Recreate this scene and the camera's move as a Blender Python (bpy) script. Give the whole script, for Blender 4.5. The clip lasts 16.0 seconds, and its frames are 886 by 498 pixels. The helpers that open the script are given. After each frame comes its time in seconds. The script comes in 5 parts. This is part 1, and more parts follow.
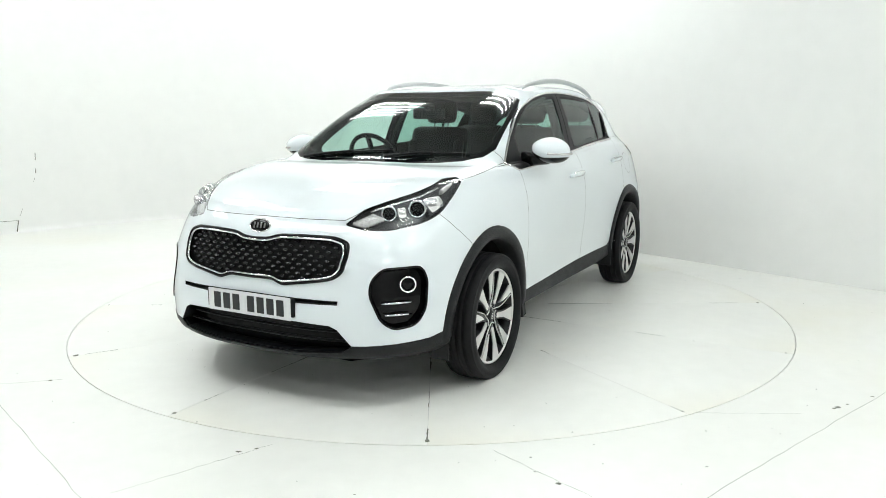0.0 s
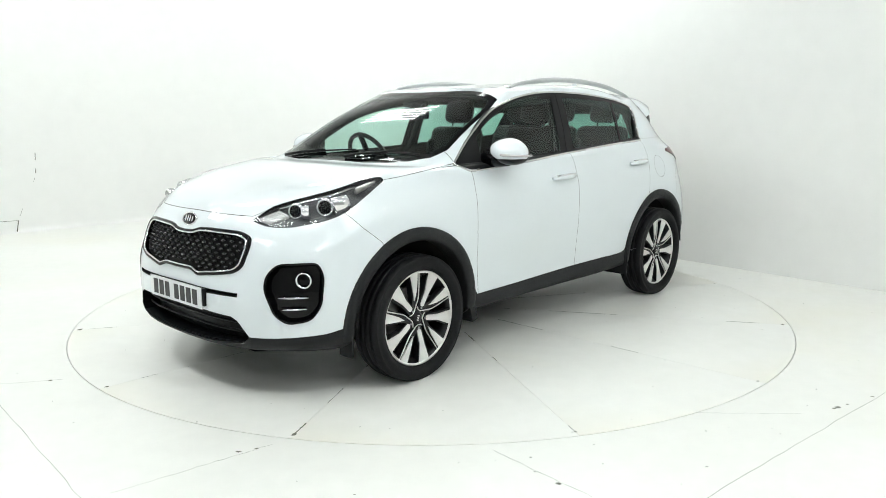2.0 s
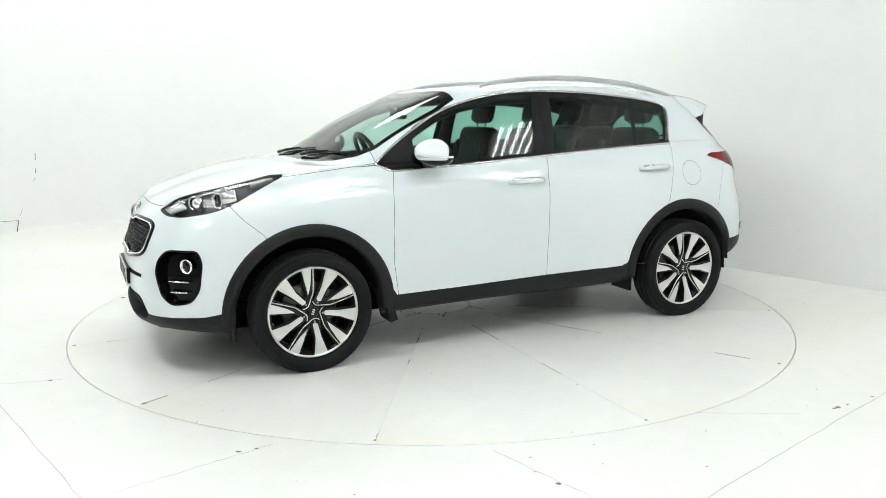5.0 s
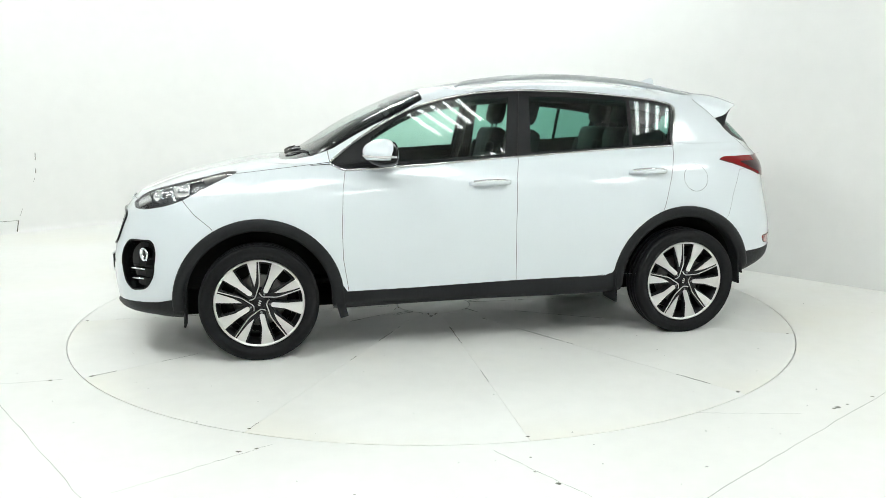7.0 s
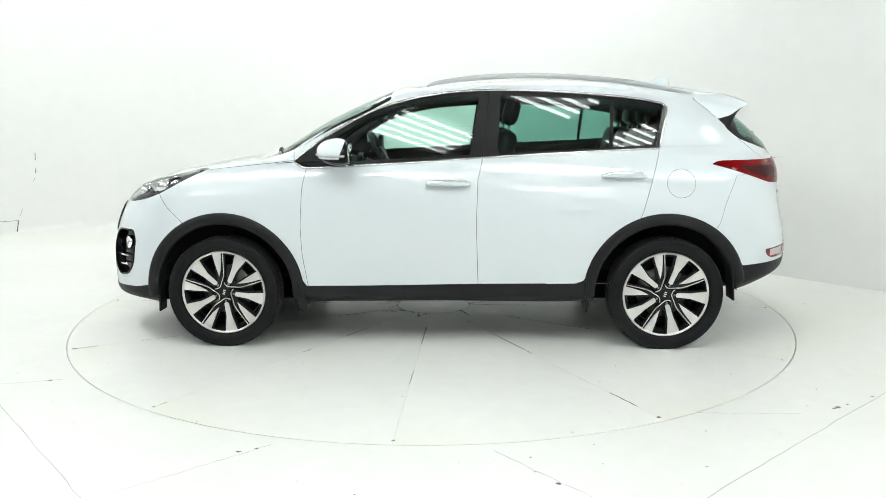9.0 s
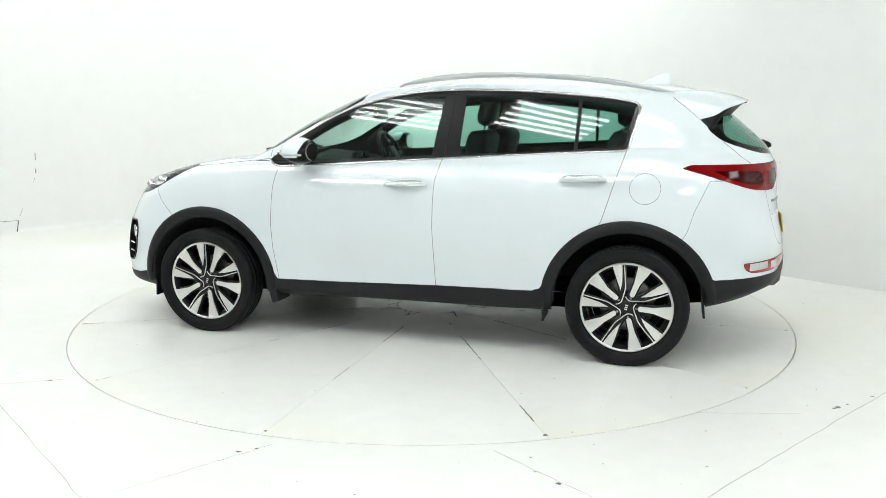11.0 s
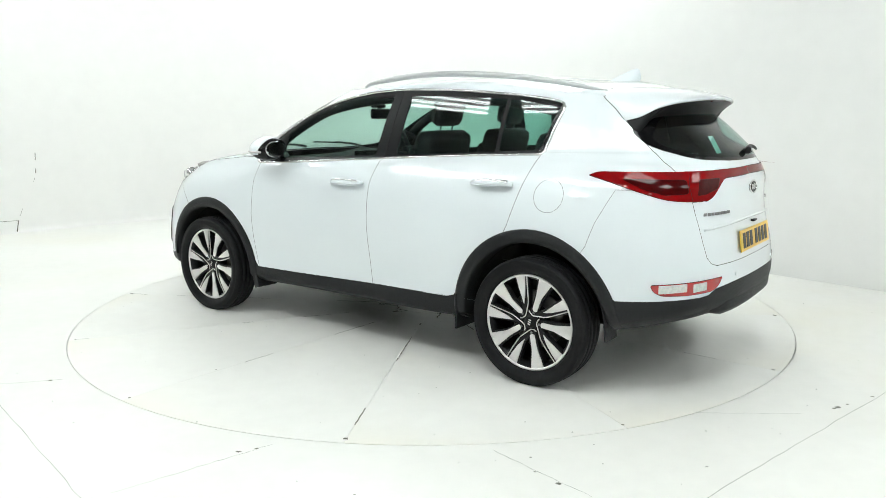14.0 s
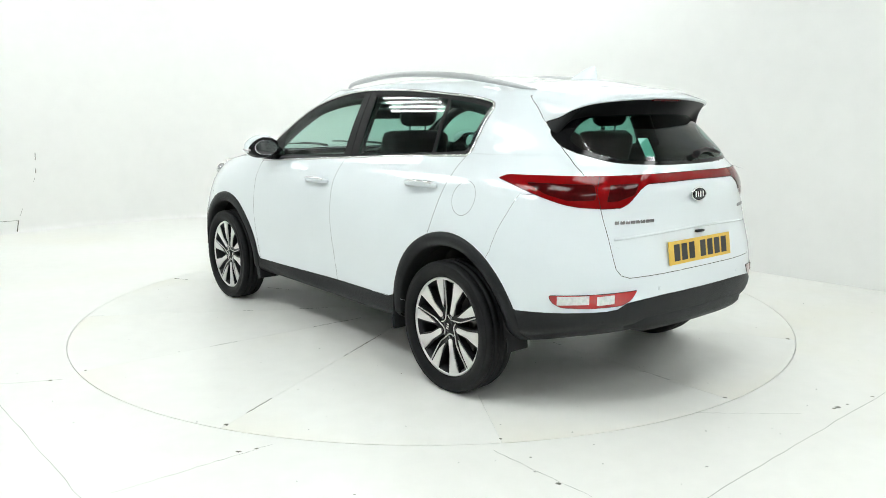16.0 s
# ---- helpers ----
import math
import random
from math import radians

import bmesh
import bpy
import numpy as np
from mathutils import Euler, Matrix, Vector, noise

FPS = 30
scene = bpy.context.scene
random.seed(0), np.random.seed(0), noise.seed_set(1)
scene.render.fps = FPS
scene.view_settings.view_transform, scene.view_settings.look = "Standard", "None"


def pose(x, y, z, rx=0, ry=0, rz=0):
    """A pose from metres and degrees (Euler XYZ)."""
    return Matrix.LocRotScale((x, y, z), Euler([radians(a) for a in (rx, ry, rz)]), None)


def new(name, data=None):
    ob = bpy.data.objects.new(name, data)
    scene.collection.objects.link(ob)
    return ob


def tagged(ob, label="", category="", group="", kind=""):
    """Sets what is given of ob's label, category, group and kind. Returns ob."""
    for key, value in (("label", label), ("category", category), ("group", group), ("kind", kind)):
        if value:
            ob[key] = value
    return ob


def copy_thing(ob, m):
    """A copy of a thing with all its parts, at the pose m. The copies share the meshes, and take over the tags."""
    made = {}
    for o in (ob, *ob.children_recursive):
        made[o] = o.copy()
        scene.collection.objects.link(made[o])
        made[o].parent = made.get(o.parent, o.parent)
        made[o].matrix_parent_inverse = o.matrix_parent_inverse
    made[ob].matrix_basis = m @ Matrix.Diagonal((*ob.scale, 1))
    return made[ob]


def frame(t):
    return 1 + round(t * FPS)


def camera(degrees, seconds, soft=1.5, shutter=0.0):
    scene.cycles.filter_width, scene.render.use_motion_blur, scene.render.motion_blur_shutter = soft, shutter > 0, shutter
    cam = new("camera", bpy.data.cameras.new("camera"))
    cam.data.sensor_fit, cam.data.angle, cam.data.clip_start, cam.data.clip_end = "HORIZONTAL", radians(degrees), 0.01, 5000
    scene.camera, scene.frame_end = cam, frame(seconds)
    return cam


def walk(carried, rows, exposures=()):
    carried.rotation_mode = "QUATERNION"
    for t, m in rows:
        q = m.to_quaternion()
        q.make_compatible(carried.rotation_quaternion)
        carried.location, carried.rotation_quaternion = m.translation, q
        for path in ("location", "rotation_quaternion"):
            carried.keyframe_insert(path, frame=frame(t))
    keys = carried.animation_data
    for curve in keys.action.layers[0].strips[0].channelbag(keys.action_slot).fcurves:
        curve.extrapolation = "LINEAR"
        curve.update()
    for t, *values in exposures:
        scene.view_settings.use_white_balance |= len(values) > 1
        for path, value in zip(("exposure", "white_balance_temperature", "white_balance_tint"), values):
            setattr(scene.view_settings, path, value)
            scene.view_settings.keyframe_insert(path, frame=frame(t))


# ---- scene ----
from mathutils.bvhtree import BVHTree

# ------------------------------------------------------------------ camera
EYE = (0.0, -5.569, 1.412)
PAN, TILT, ROLL = 0.753, -10.117, 0.181
cam = camera(60.18, 16.0, soft=0.5)
CAM_POSE = pose(*EYE, 90 + TILT, 0, -PAN) @ pose(0, 0, 0, 0, 0, -ROLL)
walk(cam, [(0.0, CAM_POSE), (16.0, CAM_POSE)], exposures=[(0.0, 0.0), (16.0, 0.0)])

TABLE_RADIUS = 2.473
CAR_SHIFT = (-0.106, 0.160)
TURN_START, TURN_RATE, TURN_LEAD = -119.218, -7.0263, -0.30

# ------------------------------------------------------------------ world and lights
world = bpy.data.worlds.new("studio_world")
world.use_nodes = True
world.node_tree.nodes["Background"].inputs[0].default_value = (0.9, 0.95, 1.0, 1)
world.node_tree.nodes["Background"].inputs[1].default_value = 0.05
scene.world = world
TUBE_POWER = 20.9

# ------------------------------------------------------------------ materials
def material(name, color, rough=0.5, metal=0.0, coat=0.0, coat_rough=0.03, grain=0.0, grain_scale=40.0, bump=0.0, bump_scale=200.0,
             blotch=0.0, blotch_scale=2.0, stain=None, rough_var=0.0, ior=1.5, transmission=0.0, emission=0.0, spec=0.5):
    m = bpy.data.materials.new(name)
    m.use_nodes = True
    nt = m.node_tree
    b = nt.nodes["Principled BSDF"]
    b.inputs["Base Color"].default_value = (*color, 1)
    b.inputs["Roughness"].default_value = rough
    b.inputs["Metallic"].default_value = metal
    b.inputs["Coat Weight"].default_value = coat
    b.inputs["Coat Roughness"].default_value = coat_rough
    b.inputs["IOR"].default_value = ior
    b.inputs["Specular IOR Level"].default_value = spec
    b.inputs["Transmission Weight"].default_value = transmission
    if emission:
        b.inputs["Emission Color"].default_value = (*color, 1)
        b.inputs["Emission Strength"].default_value = emission
    if grain or blotch or bump or rough_var:
        tc = nt.nodes.new("ShaderNodeTexCoord")
    if grain or blotch:
        n1 = nt.nodes.new("ShaderNodeTexNoise")
        n1.inputs["Scale"].default_value = grain_scale
        n1.inputs["Detail"].default_value = 4
        n2 = nt.nodes.new("ShaderNodeTexNoise")
        n2.inputs["Scale"].default_value = blotch_scale
        n2.inputs["Detail"].default_value = 3
        nt.links.new(tc.outputs["Object"], n1.inputs["Vector"])
        nt.links.new(tc.outputs["Object"], n2.inputs["Vector"])
        def ranged(node, amount):
            r = nt.nodes.new("ShaderNodeMapRange")
            r.inputs["From Min"].default_value, r.inputs["From Max"].default_value = 0.25, 0.75
            r.inputs["To Min"].default_value, r.inputs["To Max"].default_value = 1 - amount, 1 + amount * 0.4
            nt.links.new(node.outputs["Fac"], r.inputs["Value"])
            return r
        a, c = ranged(n1, grain), ranged(n2, blotch)
        mul = nt.nodes.new("ShaderNodeMath")
        mul.operation = "MULTIPLY"
        nt.links.new(a.outputs[0], mul.inputs[0])
        nt.links.new(c.outputs[0], mul.inputs[1])
        vm = nt.nodes.new("ShaderNodeVectorMath")
        vm.operation = "SCALE"
        vm.inputs[0].default_value = color
        nt.links.new(mul.outputs[0], vm.inputs["Scale"])
        out = vm.outputs[0]
        if stain:
            n5 = nt.nodes.new("ShaderNodeTexNoise")
            n5.inputs["Scale"].default_value, n5.inputs["Detail"].default_value = 0.55, 5
            r5 = nt.nodes.new("ShaderNodeMapRange")
            r5.inputs["From Min"].default_value, r5.inputs["From Max"].default_value, r5.inputs["To Max"].default_value = 0.54, 0.74, 0.45
            mixer = nt.nodes.new("ShaderNodeMix")
            mixer.data_type = "RGBA"
            mixer.inputs["B"].default_value = (*stain, 1)
            nt.links.new(tc.outputs["Object"], n5.inputs["Vector"])
            nt.links.new(n5.outputs["Fac"], r5.inputs["Value"])
            nt.links.new(r5.outputs[0], mixer.inputs["Factor"])
            nt.links.new(out, mixer.inputs["A"])
            out = mixer.outputs["Result"]
        nt.links.new(out, b.inputs["Base Color"])
    if rough_var:
        n4 = nt.nodes.new("ShaderNodeTexNoise")
        n4.inputs["Scale"].default_value = blotch_scale * 3
        nt.links.new(tc.outputs["Object"], n4.inputs["Vector"])
        r4 = nt.nodes.new("ShaderNodeMapRange")
        r4.inputs["To Min"].default_value, r4.inputs["To Max"].default_value = rough - rough_var, rough + rough_var
        nt.links.new(n4.outputs["Fac"], r4.inputs["Value"])
        nt.links.new(r4.outputs[0], b.inputs["Roughness"])
    if bump:
        n3 = nt.nodes.new("ShaderNodeTexNoise")
        n3.inputs["Scale"].default_value = bump_scale
        nt.links.new(tc.outputs["Object"], n3.inputs["Vector"])
        bp = nt.nodes.new("ShaderNodeBump")
        bp.inputs["Strength"].default_value = bump
        bp.inputs["Distance"].default_value = 0.002
        nt.links.new(n3.outputs["Fac"], bp.inputs["Height"])
        nt.links.new(bp.outputs[0], b.inputs["Normal"])
    return m


def glass(name, color, rough=0.0):
    """Thin pane: tinted see-through with a mirror-like gloss on top."""
    m = bpy.data.materials.new(name)
    m.use_nodes = True
    nt = m.node_tree
    nt.nodes.remove(nt.nodes["Principled BSDF"])
    tr = nt.nodes.new("ShaderNodeBsdfTransparent")
    tr.inputs[0].default_value = (*color, 1)
    gl = nt.nodes.new("ShaderNodeBsdfGlossy")
    gl.inputs["Roughness"].default_value = rough
    lw = nt.nodes.new("ShaderNodeLayerWeight")
    lw.inputs[0].default_value = 0.5
    po = nt.nodes.new("ShaderNodeMath")
    po.operation, po.inputs[1].default_value = "POWER", 5.0
    fr = nt.nodes.new("ShaderNodeMapRange")
    fr.inputs["To Min"].default_value, fr.inputs["To Max"].default_value = 0.042, 1.0
    nt.links.new(lw.outputs["Facing"], po.inputs[0])
    nt.links.new(po.outputs[0], fr.inputs["Value"])
    mx = nt.nodes.new("ShaderNodeMixShader")
    nt.links.new(fr.outputs[0], mx.inputs[0])
    nt.links.new(tr.outputs[0], mx.inputs[1])
    nt.links.new(gl.outputs[0], mx.inputs[2])
    nt.links.new(mx.outputs[0], nt.nodes["Material Output"].inputs[0])
    return m


PAINT = material("white_car_paint", (0.735, 0.785, 0.815), 0.32, coat=1.0, coat_rough=0.015, blotch=0.015, blotch_scale=3)
CLAD = material("black_grained_plastic", (0.014, 0.015, 0.016), 0.50, spec=0.22, grain=0.15, grain_scale=90, bump=0.25, bump_scale=900, rough_var=0.06)
GLOSS_BLACK = material("gloss_black_plastic", (0.003, 0.003, 0.0035), 0.07, spec=0.22, rough_var=0.03)
SATIN_BLACK = material("satin_black_trim", (0.007, 0.0075, 0.008), 0.42, grain=0.1, spec=0.18)
LINER = material("wheel_arch_felt", (0.008, 0.008, 0.009), 0.9, grain=0.3, bump=0.5)
CHROME = material("chrome", (0.82, 0.83, 0.85), 0.06, metal=1.0, rough_var=0.02)
ALU = material("brushed_rail_aluminium", (0.50, 0.51, 0.52), 0.35, metal=0.5, grain=0.06, grain_scale=300)
RUBBER = material("tyre_rubber", (0.006, 0.0063, 0.007), 0.62, spec=0.22, grain=0.25, grain_scale=60, bump=0.3, bump_scale=300, rough_var=0.08)
RIM_SILVER = material("machined_alloy", (0.74, 0.73, 0.71), 0.38, metal=0.45, grain=0.05, grain_scale=200)
RIM_DARK = material("dark_alloy_paint", (0.008, 0.008, 0.009), 0.3, spec=0.3, grain=0.1)
SATIN_CHROME = material("satin_chrome_trim", (0.58, 0.58, 0.58), 0.16, metal=1.0, rough_var=0.04)
DISC = material("brake_disc_steel", (0.22, 0.21, 0.20), 0.4, metal=0.9, grain=0.2)
SIDE_GLASS = glass("tinted_side_glass", (0.62, 0.82, 0.75))
DARK_GLASS = glass("privacy_rear_glass", (0.36, 0.60, 0.53))
SCREEN_GLASS = glass("windscreen_glass", (0.70, 0.82, 0.78))
LAMP_GLASS = glass("clear_lamp_lens", (0.93, 0.95, 0.96))
INTERIOR = material("black_cabin_plastic", (0.009, 0.009, 0.0095), 0.6, spec=0.3, grain=0.2, bump=0.3)
SEAT = material("black_seat_leather", (0.007, 0.0066, 0.0066), 0.5, spec=0.25, grain=0.2, bump=0.4, bump_scale=150)
HEADLINER = material("grey_headliner_cloth", (0.09, 0.09, 0.088), 0.95, grain=0.15)
FLOOR_WHITE = material("worn_white_floor_paint", (0.84, 0.84, 0.805), 0.33, grain=0.03, grain_scale=9, blotch=0.05, blotch_scale=0.7, stain=(0.80, 0.77, 0.66), rough_var=0.08, bump=0.06, bump_scale=30)
WALL_WHITE = material("matt_white_wall_paint", (0.84, 0.84, 0.825), 0.85, grain=0.02, grain_scale=6, blotch=0.03, blotch_scale=0.5)
CRACK = material("dirt_in_floor_crack", (0.19, 0.195, 0.165), 0.9, grain=0.5, grain_scale=30)
JOINT = material("table_joint_grime", (0.600, 0.600, 0.600), 0.9, grain=0.4, grain_scale=12)
TUBE = material("lit_fluorescent_tube", (0.948, 1.0, 0.99), emission=TUBE_POWER)
CEILING = material("grey_ceiling_sheet", (0.50, 0.50, 0.50), 0.8, grain=0.05)
WALL_GREY = material("unseen_wall_grey", (0.50, 0.50, 0.49), 0.85, grain=0.03, grain_scale=6, blotch=0.05, blotch_scale=0.5)


# ------------------------------------------------------------------ mesh helpers
def link_mesh(name, bm, mat, parent=None, smooth=True, label="", normals=None):
    me = bpy.data.meshes.new(name)
    if normals is not None:
        bm.verts.index_update()
        keep = [tuple(v[normals]) for v in bm.verts]
    bm.to_mesh(me)
    bm.free()
    me.materials.append(mat)
    if smooth:
        me.polygons.foreach_set("use_smooth", [True] * len(me.polygons))
    if normals is not None:
        me.normals_split_custom_set_from_vertices(keep)
    ob = new(name, me)
    if parent:
        ob.parent = parent
    if label:
        tagged(ob, label)
    return ob


def part(name, bm, mat, parent, label="", smooth=True):
    return link_mesh(name, bm, mat, parent, smooth, label)


def box(bm, cx, cy, cz, sx, sy, sz, bevel=0.0, m=None):
    r = bmesh.ops.create_cube(bm, size=1.0, matrix=Matrix.Translation((cx, cy, cz)) @ Matrix.Diagonal((sx, sy, sz, 1)))
    vs = r["verts"]
    if bevel:
        es = list({e for v in vs for e in v.link_edges})
        rb = bmesh.ops.bevel(bm, geom=es, offset=bevel, segments=2, affect="EDGES", profile=0.5)
        vs = rb["verts"]
    if m:
        bmesh.ops.transform(bm, matrix=m, verts=list(set(vs)))
    return bm


def tube(bm, pts, r, sides=8, closed=False, flat=1.0):
    """A round bar along points."""
    pts = [Vector(p) for p in pts]
    n = len(pts)
    rings = []
    side = None
    for i, p in enumerate(pts):
        a = pts[i - 1] if (i or closed) else p
        b = pts[(i + 1) % n] if (i < n - 1 or closed) else p
        d = (b - a).normalized()
        if side is None:
            side = d.orthogonal().normalized()
        side = (side - d * side.dot(d)).normalized()
        up = d.cross(side)
        rr = r[i] if isinstance(r, (list, tuple)) else r
        rings.append([bm.verts.new(p + side * (math.cos(q) * rr) + up * (math.sin(q) * rr * flat)) for q in (2 * math.pi * k / sides for k in range(sides))])
    for i in range(n if closed else n - 1):
        A, B = rings[i], rings[(i + 1) % n]
        for k in range(sides):
            bm.faces.new((A[k], A[(k + 1) % sides], B[(k + 1) % sides], B[k]))
    if not closed:
        bm.faces.new(rings[0][::-1])
        bm.faces.new(rings[-1])
    return bm


def spin(bm, profile, steps=64, axis="y", center=(0, 0, 0)):
    """Turn a profile of (radius, along) about an axis."""
    rings = []
    for k in range(steps):
        a = 2 * math.pi * k / steps
        c, s = math.cos(a), math.sin(a)
        row = []
        for r, h in profile:
            p = {"y": (r * c, h, r * s), "x": (h, r * c, r * s), "z": (r * c, r * s, h)}[axis]
            row.append(bm.verts.new(Vector(center) + Vector(p)))
        rings.append(row)
    for k in range(steps):
        A, B = rings[k], rings[(k + 1) % steps]
        for i in range(len(profile) - 1):
            bm.faces.new((A[i], A[i + 1], B[i + 1], B[i]))
    return bm


def spline(pts, n, closed=False):
    """Catmull-Rom through points of any dimension, n steps per span."""
    P = [np.array(p, float) for p in pts]
    m = len(P)
    out = []
    for i in range(m if closed else m - 1):
        if closed:
            a, b, c, d = P[i - 1], P[i], P[(i + 1) % m], P[(i + 2) % m]
        else:
            b, c = P[i], P[i + 1]
            a = P[i - 1] if i else 2 * b - c
            d = P[i + 2] if i + 2 < m else 2 * c - b
        for k in range(n):
            t = k / n
            out.append(0.5 * (2 * b + (c - a) * t + (2 * a - 5 * b + 4 * c - d) * t * t + (3 * b - a - 3 * c + d) * t ** 3))
    if not closed:
        out.append(P[-1])
    return out


def rounded(poly, r, n=4):
    """A polygon with its corners rounded by radius r (or one radius a corner)."""
    out = []
    m = len(poly)
    for i in range(m):
        a, b, c = (np.array(poly[(i + k) % m][:2], float) for k in (-1, 0, 1))
        rr = r[i] if isinstance(r, (list, tuple)) else r
        u, v = a - b, c - b
        lu, lv = np.linalg.norm(u), np.linalg.norm(v)
        q = min(rr, lu * 0.45, lv * 0.45)
        if q < 1e-4:
            out.append(tuple(b))
            continue
        p0, p1 = b + u / lu * q, b + v / lv * q
        for k in range(n + 1):
            t = k / n
            out.append(tuple((1 - t) ** 2 * p0 + 2 * t * (1 - t) * b + t * t * p1))
    return out


# ------------------------------------------------------------------ car body surface
NF, NS, NR = 16, 46, 16
U = [i / NS for i in range(NS + 1)]


def knots(vals, n):
    """n+1 values gliding through evenly spaced knots."""
    return [float(v[0]) for v in spline([(v,) for v in vals], max(1, n // (len(vals) - 1)))]


def at(vals, u):
    """Value at u in 0..1 through evenly spaced knots."""
    m = len(vals) - 1
    x = min(max(u, 0.0), 1.0) * m
    i = min(int(x), m - 1)
    t = x - i
    b, c = vals[i], vals[i + 1]
    a = vals[i - 1] if i else 2 * b - c
    d = vals[i + 2] if i + 2 <= m else 2 * c - b
    return 0.5 * (2 * b + (c - a) * t + (2 * a - 5 * b + 4 * c - d) * t * t + (3 * b - a - 3 * c + d) * t ** 3)


def ring(xf, sf, sr, xr, nf, nr, w, zf, z, zr):
    """A half loop round the car: nose at xf, side from sf back to sr, tail at xr; w: half widths along the side;
    zf, z, zr: heights from nose centre to side, along the side, and from side to tail centre."""
    out = []
    for i in range(NF):
        a = i / NF * math.pi / 2
        c, s = math.cos(a), math.sin(a)
        out.append((sf + (xf - sf) * c ** (2 / nf), w[0] * s ** (2 / nf), at(zf, i / NF)))
    for u in U:
        out.append((sf + (sr - sf) * u, at(w, u), at(z, u)))
    for i in range(1, NR + 1):
        a = (1 - i / NR) * math.pi / 2
        c, s = math.cos(a), math.sin(a)
        y = w[-1] * s ** (2 / nr) if i < NR else 0.0
        out.append((sr + (xr - sr) * c ** (2 / nr), y, at(zr, i / NR)))
    out[0] = (out[0][0], 0.0, out[0][2])
    return np.array(out)


RINGS = [
    # underside edge, lip, top of the black skirt
    ring(2.08, 1.35, -1.40, -2.12, 3.0, 3.0, (0.82, 0.81, 0.80, 0.81, 0.82), (0.235, 0.24, 0.25), (0.25, 0.265, 0.27, 0.27, 0.30), (0.30, 0.38, 0.40)),
    ring(2.205, 1.35, -1.40, -2.20, 3.05, 3.0, (0.885, 0.865, 0.86, 0.87, 0.885), (0.27, 0.29, 0.31), (0.31, 0.30, 0.295, 0.30, 0.36), (0.36, 0.44, 0.45)),
    ring(2.225, 1.35, -1.40, -2.225, 3.05, 2.95, (0.900, 0.870, 0.855, 0.878, 0.900), (0.40, 0.40, 0.39), (0.40, 0.38, 0.385, 0.39, 0.46), (0.46, 0.52, 0.53)),
    ring(2.222, 1.35, -1.40, -2.215, 3.0, 2.95, (0.905, 0.882, 0.872, 0.888, 0.905), (0.55, 0.56, 0.56), (0.56, 0.54, 0.54, 0.55, 0.62), (0.62, 0.66, 0.67)),
    ring(2.195, 1.35, -1.40, -2.185, 2.8, 2.9, (0.900, 0.898, 0.892, 0.900, 0.895), (0.70, 0.72, 0.74), (0.74, 0.72, 0.72, 0.73, 0.79), (0.79, 0.80, 0.80)),
    ring(2.150, 1.35, -1.40, -2.170, 2.5, 2.8, (0.872, 0.888, 0.890, 0.885, 0.868), (0.83, 0.87, 0.92), (0.92, 0.91, 0.90, 0.91, 0.93), (0.93, 0.93, 0.93)),
    ring(2.085, 1.33, -1.40, -2.170, 2.35, 2.75, (0.822, 0.855, 0.862, 0.850, 0.832), (0.905, 0.96, 1.03), (1.03, 1.03, 1.02, 1.03, 1.05), (1.05, 1.05, 1.05)),
    # bonnet edge, shoulder line, foot of the tailgate glass
    ring(2.02, 1.28, -1.38, -2.150, 2.3, 2.65, (0.785, 0.812, 0.815, 0.800, 0.778), (0.945, 1.00, 1.085), (1.085, 1.105, 1.11, 1.12, 1.145), (1.145, 1.13, 1.125)),
    ring(1.74, 1.12, -1.36, -2.135, 2.5, 2.5, (0.770, 0.790, 0.788, 0.770, 0.748), (1.045, 1.07, 1.108), (1.108, 1.122, 1.132, 1.15, 1.18), (1.18, 1.17, 1.16)),
    ring(1.38, 0.98, -1.34, -2.115, 3.0, 2.5, (0.765, 0.777, 0.772, 0.752, 0.725), (1.118, 1.118, 1.120), (1.120, 1.133, 1.146, 1.168, 1.205), (1.205, 1.205, 1.195)),
    # foot of the windscreen and of the side glass
    ring(1.13, 0.86, -1.32, -2.09, 3.2, 2.5, (0.760, 0.765, 0.758, 0.738, 0.705), (1.150, 1.140, 1.130), (1.130, 1.143, 1.158, 1.180, 1.225), (1.225, 1.240, 1.225)),
    ring(0.735, 0.55, -1.33, -1.955, 3.2, 2.5, (0.700, 0.703, 0.700, 0.682, 0.645), (1.385, 1.360, 1.300), (1.300, 1.330, 1.345, 1.355, 1.370), (1.370, 1.360, 1.350)),
    ring(0.345, 0.12, -1.33, -1.80, 3.0, 2.5, (0.615, 0.617, 0.612, 0.600, 0.575), (1.553, 1.547, 1.518), (1.518, 1.545, 1.545, 1.525, 1.470), (1.470, 1.475, 1.475)),
    ring(0.25, 0.05, -1.33, -1.72, 3.0, 2.5, (0.555, 0.560, 0.556, 0.545, 0.515), (1.572, 1.570, 1.556), (1.556, 1.584, 1.588, 1.572, 1.522), (1.522, 1.535, 1.535)),
    ring(0.05, -0.08, -1.30, -1.60, 2.6, 2.4, (0.32, 0.325, 0.325, 0.32, 0.30), (1.592, 1.592, 1.590), (1.590, 1.613, 1.618, 1.608, 1.572), (1.572, 1.572, 1.570)),
    ring(-0.10, -0.15, -1.25, -1.50, 2.2, 2.2, (0.0, 0.0, 0.0, 0.0, 0.0), (1.606, 1.606, 1.606), (1.606, 1.622, 1.627, 1.620, 1.592), (1.592, 1.590, 1.588)),
]
SUB = 4
BODY_ROWS = spline(RINGS, SUB)


